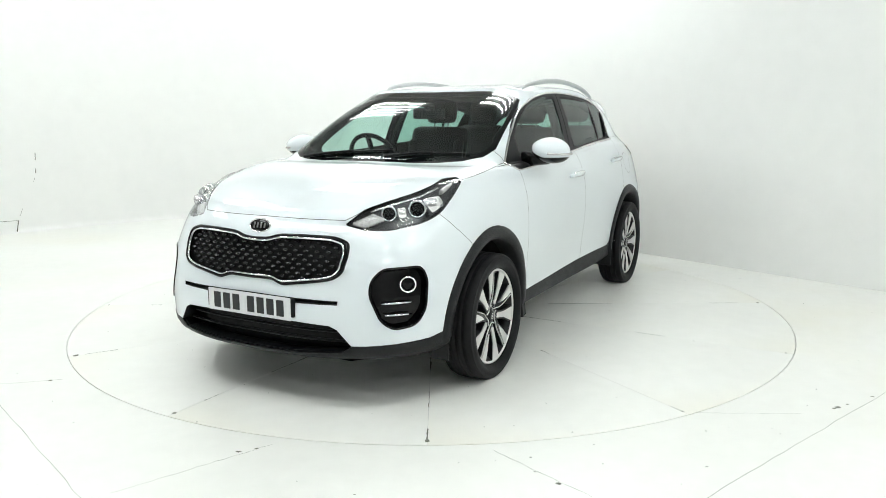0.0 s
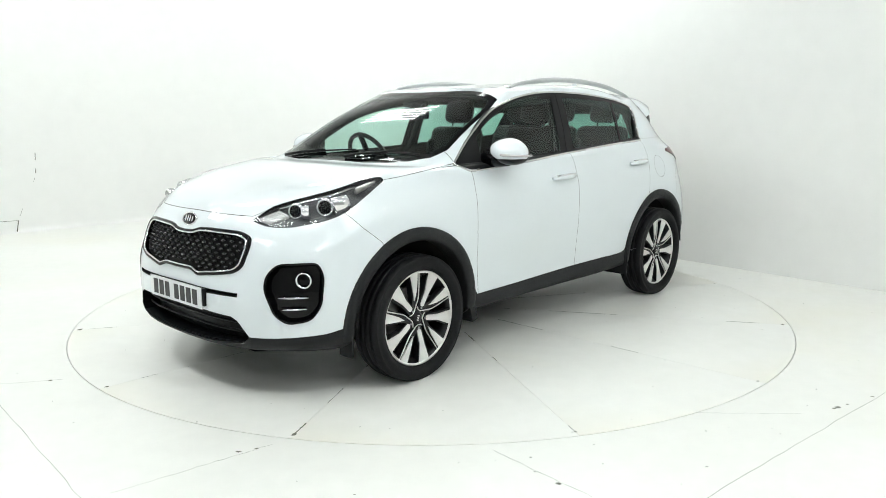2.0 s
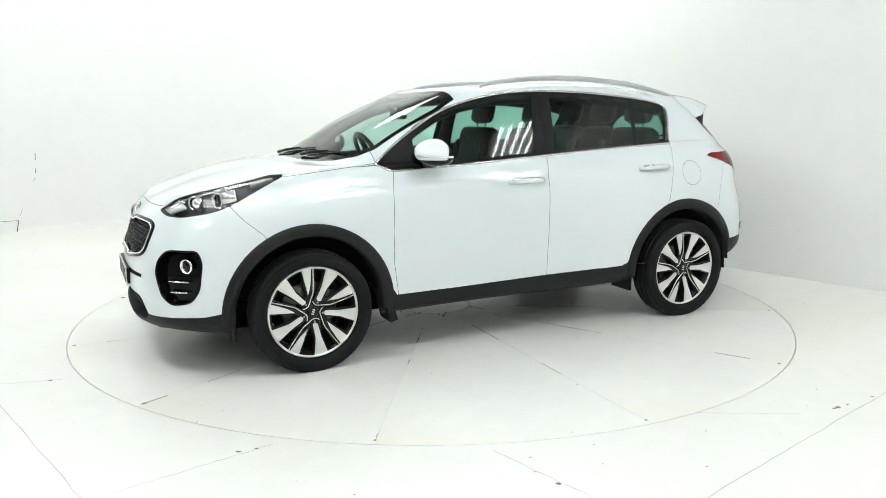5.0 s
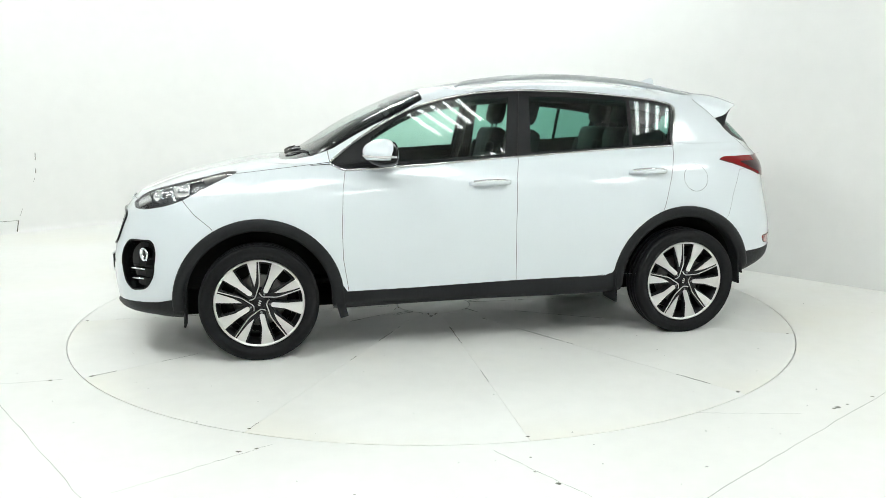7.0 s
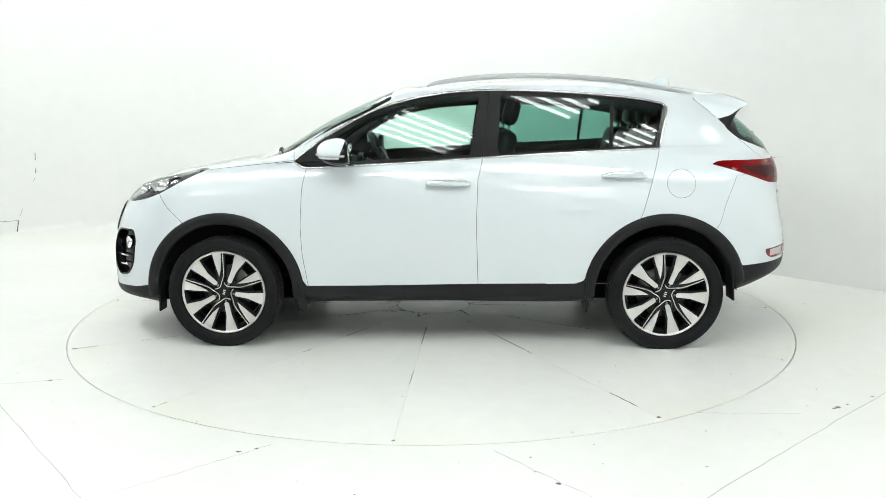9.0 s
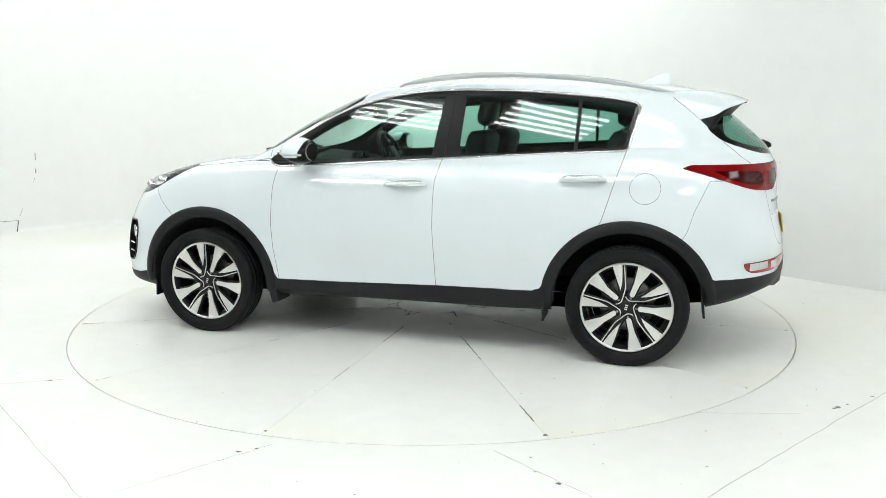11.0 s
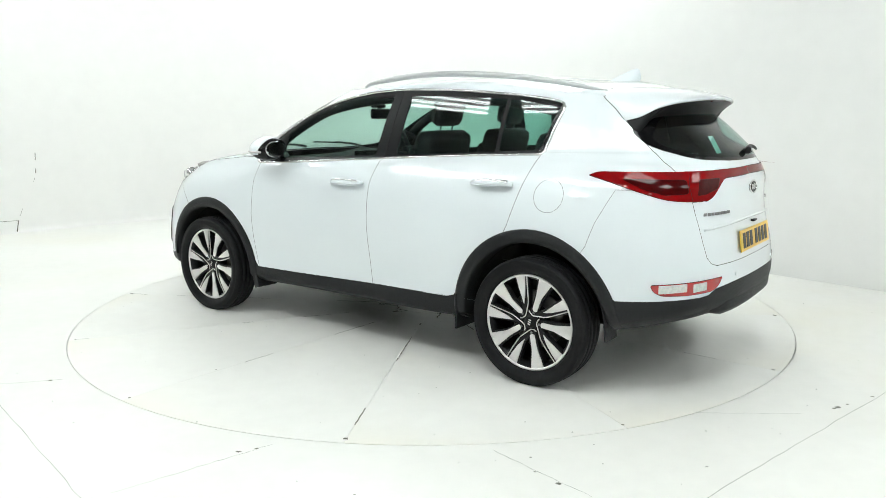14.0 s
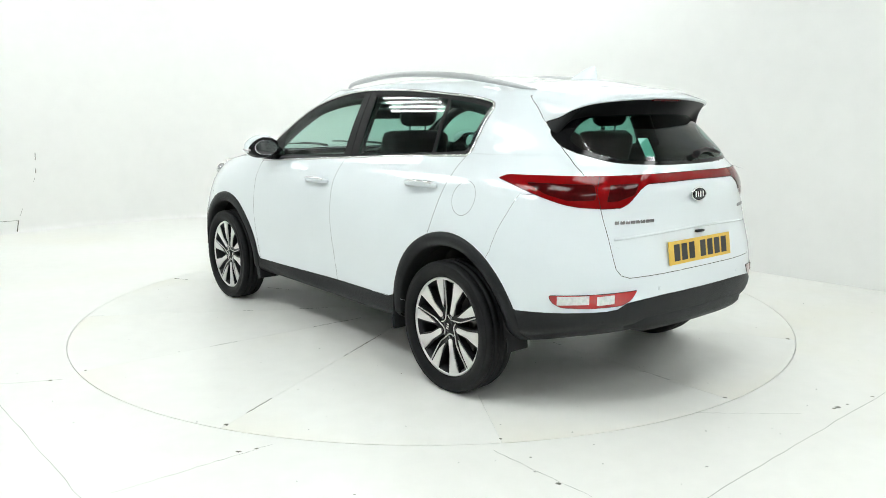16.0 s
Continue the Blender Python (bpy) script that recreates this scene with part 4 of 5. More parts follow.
def build_cabin(car):
    bm = bmesh.new()
    rows = []
    for x, w in ((1.15, 0.68), (0.9, 0.70), (0.0, 0.74), (-1.2, 0.72), (-1.9, 0.60)):
        rows.append([bm.verts.new((x, s * w, 0.42)) for s in (-1, 1)])
    for a, b in zip(rows, rows[1:]):
        bm.faces.new((a[0], a[1], b[1], b[0]))
    bmesh.ops.solidify(bm, geom=bm.faces[:], thickness=0.05)
    part("cabin_floor", bm, INTERIOR, car)
    bm = bmesh.new()
    prof = [(1.12, 1.09), (0.98, 1.105), (0.80, 1.09), (0.62, 1.05), (0.57, 0.98), (0.62, 0.80), (0.75, 0.55)]
    rows = []
    for i in range(13):
        y = -0.70 + 1.40 * i / 12
        hump = 0.035 * math.exp(-((y + 0.36) / 0.17) ** 2)
        rows.append([bm.verts.new((x, y, z + (hump if 1 <= k <= 4 else 0))) for k, (x, z) in enumerate(prof)])
    for a, b in zip(rows, rows[1:]):
        for k in range(len(prof) - 1):
            bm.faces.new((a[k], a[k + 1], b[k + 1], b[k]))
    bmesh.ops.solidify(bm, geom=bm.faces[:], thickness=0.03)
    bmesh.ops.recalc_face_normals(bm, faces=bm.faces)
    dash = part("dashboard", bm, INTERIOR, car, "black padded dashboard")
    bm = bmesh.new()
    box(bm, 0.60, 0.0, 1.06, 0.03, 0.26, 0.16, 0.012)
    part("centre_screen", bm, GLOSS_BLACK, dash)
    # steering wheel on the right-hand side of the car
    m = Matrix.Translation((0.50, -0.40, 1.10)) @ Matrix.Rotation(radians(-62), 4, "Y")
    bm = bmesh.new()
    tube(bm, [m @ Vector((0.185 * math.cos(a), 0.185 * math.sin(a), 0)) for a in (2 * math.pi * k / 36 for k in range(36))], 0.016, 8, True)
    for a in (0, 180, 270):
        q = Vector((math.cos(radians(a + 90)), math.sin(radians(a + 90)), 0))
        tube(bm, [m @ (q * 0.04), m @ (q * 0.18)], 0.02, 6)
    box(bm, 0, 0, 0, 0.13, 0.15, 0.05, 0.02, m)
    steering = part("steering_wheel", bm, SATIN_BLACK, car, "black leather steering wheel")
    seat(car, -0.12, 0.37)
    seat(car, -0.12, -0.37)
    seat(car, -0.98, 0.42, 0.46, name="rear_seat")
    seat(car, -0.98, -0.42, 0.46, name="rear_seat")
    seat(car, -0.98, 0.0, 0.36, name="rear_seat")
    bm = bmesh.new()
    box(bm, 0.1, 0, 0.68, 0.9, 0.22, 0.22, 0.04)
    part("centre_console", bm, INTERIOR, car)
    bm = bmesh.new()
    box(bm, -1.62, 0, 1.06, 0.55, 1.15, 0.03, 0.008)
    part("parcel_shelf", bm, INTERIOR, car)
    # headliner: the roof skin lowered
    bm, on = pick((SHELL,))
    bmesh.ops.delete(bm, geom=[f for f in bm.faces if f.calc_center_median().z < 1.535 or f.calc_center_median().x < -1.55], context="FACES")
    for v in bm.verts:
        v.co.z -= 0.035
    part("headliner", bm, HEADLINER, car, "grey cloth headliner")
    for s in (1, -1):
        bm = bmesh.new()
        line = []
        for x, z in spline([(0.80, 1.18), (0.62, 1.305), (0.40, 1.415), (0.16, 1.472), (-0.10, 1.498), (-0.45, 1.510), (-0.85, 1.490), (-1.15, 1.455), (-1.32, 1.42)], 4):
            q, nn = on_skin(float(x), float(z), "side")
            line.append((q.x, (q.y - 0.042) * s, q.z))
        tube(bm, line, 0.036, 8)
        part("roof_lining", bm, INTERIOR, car, "black lining over the side windows")
        for top, low, r in (((-0.262, 1.50), (-0.185, 1.02), 0.042), ((-1.40, 1.40), (-1.42, 1.20), 0.060)):
            bm = bmesh.new()
            line = []
            for k in range(7):
                x, z = (top[i] + (low[i] - top[i]) * k / 6 for i in (0, 1))
                q, nn = on_skin(x, z, "side")
                line.append((q.x, (q.y - 0.022 - r) * s, q.z))
            tube(bm, line, r, 8, False, 0.6)
            part("pillar_lining", bm, INTERIOR, car, "black pillar lining")
    bm = bmesh.new()
    box(bm, 0.44, 0.0, 1.405, 0.035, 0.24, 0.075, 0.016)
    mirror = part("inside_mirror", bm, SATIN_BLACK, car, "black rear-view mirror")
    bm = bmesh.new()
    tube(bm, [(0.45, 0, 1.43), (0.50, 0, 1.463)], 0.012, 6)
    box(bm, 0.48, 0, 1.462, 0.07, 0.10, 0.03, 0.012)
    part("mirror_mount", bm, SATIN_BLACK, mirror)


def build_arch(car, cx, s):
    """Black wheel-arch moulding and liner."""
    bm = bmesh.new()
    n = 44
    a0, a1 = (-4, 184) if cx > 0 else (-2, 178)
    prof = [(0.418, -0.10), (0.415, -0.004), (0.424, 0.010), (0.450, 0.013), (0.476, 0.011), (0.487, 0.003), (0.489, -0.014)]
    rows = []
    for i in range(n + 1):
        a = radians(a0 + (a1 - a0) * i / n)
        row = []
        for r, h in prof:
            x, z = cx + r * math.cos(a), 0.335 + r * math.sin(a)
            q, nn = on_skin(cx + 0.452 * math.cos(a), 0.335 + 0.452 * math.sin(a), "side")
            t = (r - 0.418) / 0.07
            q2, nn2 = on_skin(cx + 0.487 * math.cos(a), 0.335 + 0.487 * math.sin(a), "side")
            y = q.y + (q2.y - q.y) * max(0, (r - 0.452) / 0.035) if r > 0.452 else q.y
            row.append(bm.verts.new((x, (y + h) * s, z)))
        rows.append(row)
    for a, b in zip(rows, rows[1:]):
        for k in range(len(prof) - 1):
            bm.faces.new((a[k], a[k + 1], b[k + 1], b[k]))
    bmesh.ops.recalc_face_normals(bm, faces=bm.faces)
    part("wheel_arch", bm, CLAD, car, "black plastic wheel-arch moulding")
    bm = bmesh.new()
    rows = []
    for i in range(25):
        a = radians(4 + 172 * i / 24)
        rows.append([bm.verts.new((cx + r * math.cos(a), y * s, 0.335 + r * math.sin(a))) for r, y in ((0.425, 0.89), (0.425, 0.55), (0.02, 0.55))])
    for a, b in zip(rows, rows[1:]):
        for k in range(2):
            bm.faces.new((a[k], a[k + 1], b[k + 1], b[k]))
    part("arch_liner", bm, LINER, car)


def build_flap(car, x, s, w=0.20, bottom=0.21, lean=0.02, th=0.012):
    bm = bmesh.new()
    box(bm, 0, 0, 0, th, w, 0.20, 0.004, Matrix.Translation((x, s * 0.80, bottom + 0.10)) @ Matrix.Rotation(lean, 4, "Y"))
    part("mud_flap", bm, CLAD, car, "black rubber mud flap", smooth=False)


def build_mirror(car, s):
    bm = bmesh.new()
    bmesh.ops.create_uvsphere(bm, u_segments=32, v_segments=20, radius=1)
    for v in bm.verts:
        x, y, z = v.co
        x = x * 0.58 if x < 0 else x
        k = 1 - 0.18 * max(0, -y)
        v.co = (0.605 + x * 0.125, s * (0.935 + y * 0.116), 1.187 + z * 0.072 * k + (0.008 if z > 0 else 0) - 0.012 * y)
    for cut, side in (((0, 0, 1.150), (0, 0, -1)), ((0.562, 0, 0), (-1, 0, 0))):
        bmesh.ops.bisect_plane(bm, geom=bm.verts[:] + bm.edges[:] + bm.faces[:], dist=1e-5, plane_co=cut, plane_no=side, clear_outer=True)
    bmesh.ops.recalc_face_normals(bm, faces=bm.faces)
    cap = part("door_mirror", bm, PAINT, car, "white door mirror with black underside")
    bm = bmesh.new()
    bmesh.ops.create_uvsphere(bm, u_segments=28, v_segments=16, radius=1)
    for v in bm.verts:
        x, y, z = v.co
        x = max(x, -0.55) if x < 0 else x
        v.co = (0.603 + x * 0.119, s * (0.933 + y * 0.113), 1.183 + z * 0.073 - 0.010 * y)
    bmesh.ops.recalc_face_normals(bm, faces=bm.faces)
    part("mirror_housing", bm, GLOSS_BLACK, cap, "gloss black mirror housing")
    bm = bmesh.new()
    tube(bm, [(0.640, s * 0.765, 1.135), (0.630, s * 0.83, 1.132), (0.612, s * 0.92, 1.140)], [0.055, 0.05, 0.045], 10, False, 0.55)
    part("mirror_arm", bm, GLOSS_BLACK, cap, "gloss black mirror arm")
    bm = bmesh.new()
    pts = []
    for i in range(9):
        a = radians(10 + 85 * i / 8)
        pts.append((0.605 + 0.127 * math.cos(a), s * (0.935 + 0.118 * math.sin(a)), 1.176 - 0.008 * math.sin(a)))
    pts.append((0.552, s * 1.045, 1.168))
    tube(bm, pts, 0.007, 6)
    part("indicator", bm, CLEAR_CELL, cap, "clear mirror indicator strip")
    bm = bmesh.new()
    spin(bm, [(0.0005, 0.003), (0.96, 0.003), (1.0, 0.0), (1.0, -0.012)], 32, "x")
    for v in bm.verts:
        v.co = (0.5375 - v.co.x, s * (0.932 + v.co.y * 0.084), 1.183 + v.co.z * 0.052)
    bmesh.ops.recalc_face_normals(bm, faces=bm.faces)
    part("mirror_glass", bm, CHROME, cap, "silver mirror glass", smooth=False)


def build_handle(car, x, z, s):
    q, n = on_skin(x, z, "side")
    n = Vector((n.x, n.y * s, n.z))
    bm = bmesh.new()
    pts = []
    for i in range(13):
        t = -1 + 2 * i / 12
        p, nn = on_skin(x + t * 0.128, z + 0.006 * t * -0.3, "side")
        p = Vector((p.x, p.y * s, p.z))
        pts.append(p + n * (0.012 + 0.026 * (1 - t * t)))
    tube(bm, pts, [0.012 + 0.009 * (1 - abs(-1 + 2 * i / 12) ** 3) for i in range(13)], 10, False, 0.9)
    h = part("door_handle", bm, PAINT, car, "white door handle with chrome strip")
    bm = bmesh.new()
    tube(bm, [p + n * 0.009 + Vector((0, 0, 0.008)) for p in pts[1:-1]], 0.0085, 8)
    part("handle_strip", bm, CHROME, h, "chrome handle strip")
    bm = bmesh.new()
    rows = []
    for j in range(5):
        r = 0.05 * (1 - j / 4.6)
        row = []
        for i in range(24):
            a = 2 * math.pi * i / 24
            p, nn = on_skin(x + r * 1.35 * math.cos(a), z - 0.002 + r * 0.8 * math.sin(a), "side")
            p = Vector((p.x, p.y * s, p.z))
            row.append(bm.verts.new(p + n * 0.0012))
        rows.append(row)
    for a, b in zip(rows, rows[1:]):
        for i in range(24):
            bm.faces.new((a[i], a[(i + 1) % 24], b[(i + 1) % 24], b[i]))
    bmesh.ops.recalc_face_normals(bm, faces=bm.faces)
    part("handle_cup", bm, PAINT, h)


def build_headlight(car, s):
    bowl = recessed("headlight", (HEAD,), (s,), LAMP_BOWL, car, (-0.055, -0.045, -0.005), "clear headlight with dark housing and two round projectors")
    lens = panel("headlight_lens", (HEAD,), (s,), LAMP_GLASS, bowl, "clear lamp lens", gap=0.0, proud=0.001)
    lens.visible_shadow = False
    d = Vector((0.83, 0.5 * s, 0.05)).normalized()
    for (a, b, r, back) in ((on_skin(*flat([(1.915, 0.609, 0.936)], 45)[0], 45, s), 0, 0.040, 0.045), (on_skin(*flat([(1.806, 0.700, 0.952)], 45)[0], 45, s), 0, 0.046, 0.05)):
        p = a[0] - d * back
        part("projector_ring", hoop_bmesh(p, d, [(r * 0.66, 0.0), (r * 0.72, 0.014), (r * 0.88, 0.020), (r, 0.012), (r, -0.03)]), LAMP_SILVER, bowl, "silver projector ring")
        part("projector_lens", lens_bmesh(p, d, r * 0.68, 0.018), GLOSS_BLACK, bowl, "dark glass projector lens")
    # silvered reflectors and the ribbed running lamp at the inner tip
    def on(a, b, c):
        return on_skin(*flat([(a, b, c)], 45)[0], 45, s)[0] - d * 0.018
    bm = bmesh.new()
    for k in range(7):
        t = k / 6
        a = on(2.030 - 0.075 * t, 0.485 + 0.05 * t, 0.897 + 0.035 * t)
        b = on(2.005 - 0.075 * t, 0.540 + 0.045 * t, 0.882 + 0.028 * t)
        tube(bm, [a, b], 0.0105, 6)
    part("running_light", bm, CLEAR_CELL, bowl, "ribbed clear running light")
    bm = bmesh.new()
    tube(bm, [on(1.885, 0.635, 0.93), on(1.86, 0.66, 0.932)], [0.040, 0.044], 10, False, 0.8)
    part("reflector", bm, LAMP_SILVER, bowl, "silver lamp reflector")
    bm = bmesh.new()
    tube(bm, [on(1.765, 0.725, 0.955), on(1.70, 0.755, 0.975)], [0.050, 0.044], 12, False, 0.9)
    part("reflector", bm, LAMP_SILVER, bowl, "silver lamp reflector")
    bm = bmesh.new()
    tube(bm, [on(1.62, 0.735, 1.025), on(1.56, 0.745, 1.045), on(1.51, 0.745, 1.060)], [0.028, 0.024, 0.012], 8, False, 0.45)
    part("indicator_lamp", bm, CLEAR_CELL, bowl, "pale indicator lamp")
    bm = bmesh.new()
    tube(bm, [on(1.96, 0.54, 0.945), on(1.86, 0.60, 0.975), on(1.72, 0.672, 1.008), on(1.60, 0.70, 1.04)], 0.006, 6)
    part("brow", bm, LAMP_SILVER, bowl, "bright brow strip")


def build_grille(car):
    tray = recessed("grille", (GRILLE,), (1, -1), GLOSS_BLACK, car, (-0.045, 0, 0), "black mesh grille with chrome frame")
    full = [(y, z) for y, z in GRILLE_LINE]
    full = full + [(-y, z) for y, z in reversed(full)]
    def shrunk(f, dz):
        return [(y * f, 0.727 + (z - 0.727) * dz) for y, z in full]
    def bar(name, poly, r, lift, mat, label):
        bm = bmesh.new()
        pts = []
        for y, z in poly:
            p, n = on_skin(abs(y), z, "front")
            pts.append(Vector((p.x + lift, y, p.z)))
        clean = [pts[0]]
        for p in pts[1:]:
            if (p - clean[-1]).length > 0.004:
                clean.append(p)
        if (clean[0] - clean[-1]).length < 0.004:
            clean.pop()
        tube(bm, clean, r, 8, True)
        part(name, bm, mat, tray, label)
    bar("grille_surround", shrunk(0.985, 0.965), 0.009, 0.002, GLOSS_BLACK, "gloss black grille surround")
    bar("grille_frame", shrunk(0.955, 0.885), 0.006, 0.003, CHROME, "bright chrome grille frame")
    stud = bmesh.new()
    bmesh.ops.create_icosphere(stud, subdivisions=1, radius=1)
    for v in stud.verts:
        v.co = (v.co.x * 0.015, v.co.y * 0.0185, v.co.z * 0.0090)
    first = None
    poly = shrunk(0.93, 0.83)
    row = 0
    z = 0.625
    while z < 0.845:
        y = -0.493 + (0.029 if row % 2 else 0.0)
        while y < 0.49:
            if inside((y, z), poly):
                p, n = on_skin(abs(y), z, "front")
                if first is None:
                    first = part("grille_stud", stud, STUD, tray)
                    ob = first
                else:
                    ob = new("grille_stud", first.data)
                    ob.parent = tray
                ob.location = (p.x - 0.020, y, z)
            y += 0.058
        z += 0.0205
        row += 1
    bm = bmesh.new()
    bm2, on = pick((GRILLE,))
    for v in bm2.verts:
        v.co.x -= 0.026
    part("grille_mesh", bm2, SATIN_BLACK, tray)
    bm.free()
    # oval badge on the bonnet edge
    badge(car, on_skin(0.0, 0.868, "front")[0] + Vector((0.004, 0, 0.002)), Vector((0.93, 0, 0.36)), 0.064, 0.033, "badge")


def badge(parent, p, n, rx, ry, name):
    m = Matrix.Translation(p) @ n.to_track_quat("Z", "Y").to_matrix().to_4x4()
    bm = bmesh.new()
    spin(bm, [(0.0005, 0.004), (0.9, 0.004), (0.97, 0.001), (0.98, -0.004)], 36, "z")
    bmesh.ops.scale(bm, vec=(rx, ry, 1), verts=bm.verts)
    bmesh.ops.transform(bm, matrix=m, verts=bm.verts)
    bmesh.ops.recalc_face_normals(bm, faces=bm.faces)
    b = part(name, bm, GLOSS_BLACK, parent, "black oval badge with chrome rim and bars")
    bm = bmesh.new()
    tube(bm, [m @ Vector((rx * math.cos(a), ry * math.sin(a), 0.003)) for a in (2 * math.pi * k / 36 for k in range(36))], 0.004, 8, True)
    part("badge_rim", bm, CHROME, b, "chrome badge rim")
    bm = bmesh.new()
    for k, h in ((-0.5, 0.9), (-0.18, 0.8), (0.15, 0.9), (0.5, 0.8)):
        box(bm, k * rx, 0, 0.005, rx * 0.16, ry * h, 0.003, 0, m)
    part("badge_bar", bm, CHROME, b, "chrome badge bars", smooth=False)


def build_plate(parent, m, mat, label, rows_gap):
    """A number plate with plain bars for its characters; local x across, y up, z out."""
    bm = bmesh.new()
    box(bm, 0, 0, 0, 0.52, 0.111, 0.006, 0.002, m)
    p = part("number_plate", bm, mat, parent, label, smooth=False)
    for x in (-0.206, -0.145, -0.084, 0.010, 0.071, 0.132, 0.193):
        bm = bmesh.new()
        box(bm, x + 0.006, 0, 0.0036, 0.044, 0.079, 0.002, 0.0, m)
        part("plate_bar", bm, PLATE_INK, p, smooth=False)
    return p


def build_front(car):
    panel("front_bumper", (FBUMP,), (1, -1), PAINT, car, "white painted front bumper")
    skirt = panel("front_skirt", (CLAD_F,), (1, -1), CLAD, car, "black plastic front bumper skirt", gap=0.001, proud=0.002)
    build_grille(car)
    tray = recessed("air_intake", (INTAKE,), (1, -1), SATIN_BLACK, car, (-0.10, 0, 0.0), "black lower air intake")
    for z, w in ((0.395, 0.46), (0.350, 0.50)):
        bm = bmesh.new()
        pts = []
        for i in range(21):
            y = -w + 2 * w * i / 20
            p, n = on_skin(abs(y), z, "front")
            pts.append((p.x - 0.05, y, z))
        tube(bm, pts, 0.007, 6)
        part("slat", bm, SATIN_BLACK, tray)
    recessed("bumper_slot", (SLOT,), (1, -1), SATIN_BLACK, car, (-0.03, 0, 0), "black slot across the bumper")
    for s in (1, -1):
        fog = recessed("fog_panel", (FOG,), (s,), GLOSS_BLACK, car, (-0.030, -0.018, 0), "gloss black fog lamp panel with chrome bars")
        bm = bmesh.new()
        trim_line(bm, FOG_LINE, 35, 0.006, 0.0, True, s)
        part("fog_rim", bm, GLOSS_BLACK, fog)
        d = Vector((0.82, 0.57 * s, 0)).normalized()
        p = on_skin(*flat([(1.961, 0.740, 0.620)], 35)[0], 35, s)[0] - d * 0.026
        part("fog_ring", hoop_bmesh(p, d, [(0.030, 0.0), (0.033, 0.012), (0.038, 0.014), (0.041, 0.004), (0.041, -0.015)]), CHROME, fog, "chrome fog lamp ring")
        part("fog_lens", lens_bmesh(p - d * 0.002, d, 0.032, 0.008), GLOSS_BLACK, fog, "dark fog lamp lens")
        part("fog_bowl", hoop_bmesh(p - d * 0.02, d, [(0.0005, -0.012), (0.012, -0.01), (0.03, 0.016)]), LAMP_BOWL, fog)
        for (a, b, z) in (((2.057, 0.653), (1.943, 0.758), 0.539), ((2.049, 0.664), (1.950, 0.752), 0.483)):
            bm = bmesh.new()
            pa = on_skin(*flat([(*a, z)], 35)[0], 35, s)[0] - d * 0.008
            pb = on_skin(*flat([(*b, z)], 35)[0], 35, s)[0] - d * 0.008
            tube(bm, [pa, pa.lerp(pb, 0.5) + d * 0.006, pb], [0.0035, 0.006, 0.003], 8)
            part("fog_bar", bm, CHROME, fog, "chrome bar")
        build_headlight(car, s)
    p = on_skin(0.0, 0.50, "front")[0]
    m = Matrix(((0, 0, 1, 2.236), (1, 0, 0, 0.0), (0, 1, 0, 0.500), (0, 0, 0, 1)))
    plate = build_plate(car, m, PLATE_WHITE, "white front number plate with dark bars", 0)
    bm = bmesh.new()
    box(bm, 2.222, 0, 0.505, 0.024, 0.545, 0.090, 0.006)
    part("plate_holder", bm, SATIN_BLACK, plate, "black plate holder", smooth=False)
    # wipers and cowl
    for (x0, y0), (x1, y1) in (((1.115, -0.48), (1.06, 0.10)), ((1.120, 0.12), (1.02, 0.60))):
        bm = bmesh.new()
        pts = []
        for i in range(12):
            t = i / 11
            x, y = x0 + (x1 - x0) * t, y0 + (y1 - y0) * t
            q, n = on_skin(x, abs(y), "top")
            pts.append(Vector((q.x, y, q.z + 0.008)))
        tube(bm, pts, 0.005, 6)
        w = part("windscreen_wiper", bm, SATIN_BLACK, car, "black windscreen wiper")
        bm = bmesh.new()
        tube(bm, [pts[0] + Vector((0.03, -0.02, -0.005)), pts[2] + Vector((0.02, 0, 0.004)), pts[6] + Vector((0, 0, 0.008))], [0.011, 0.008, 0.004], 8)
        part("wiper_arm", bm, SATIN_BLACK, w)


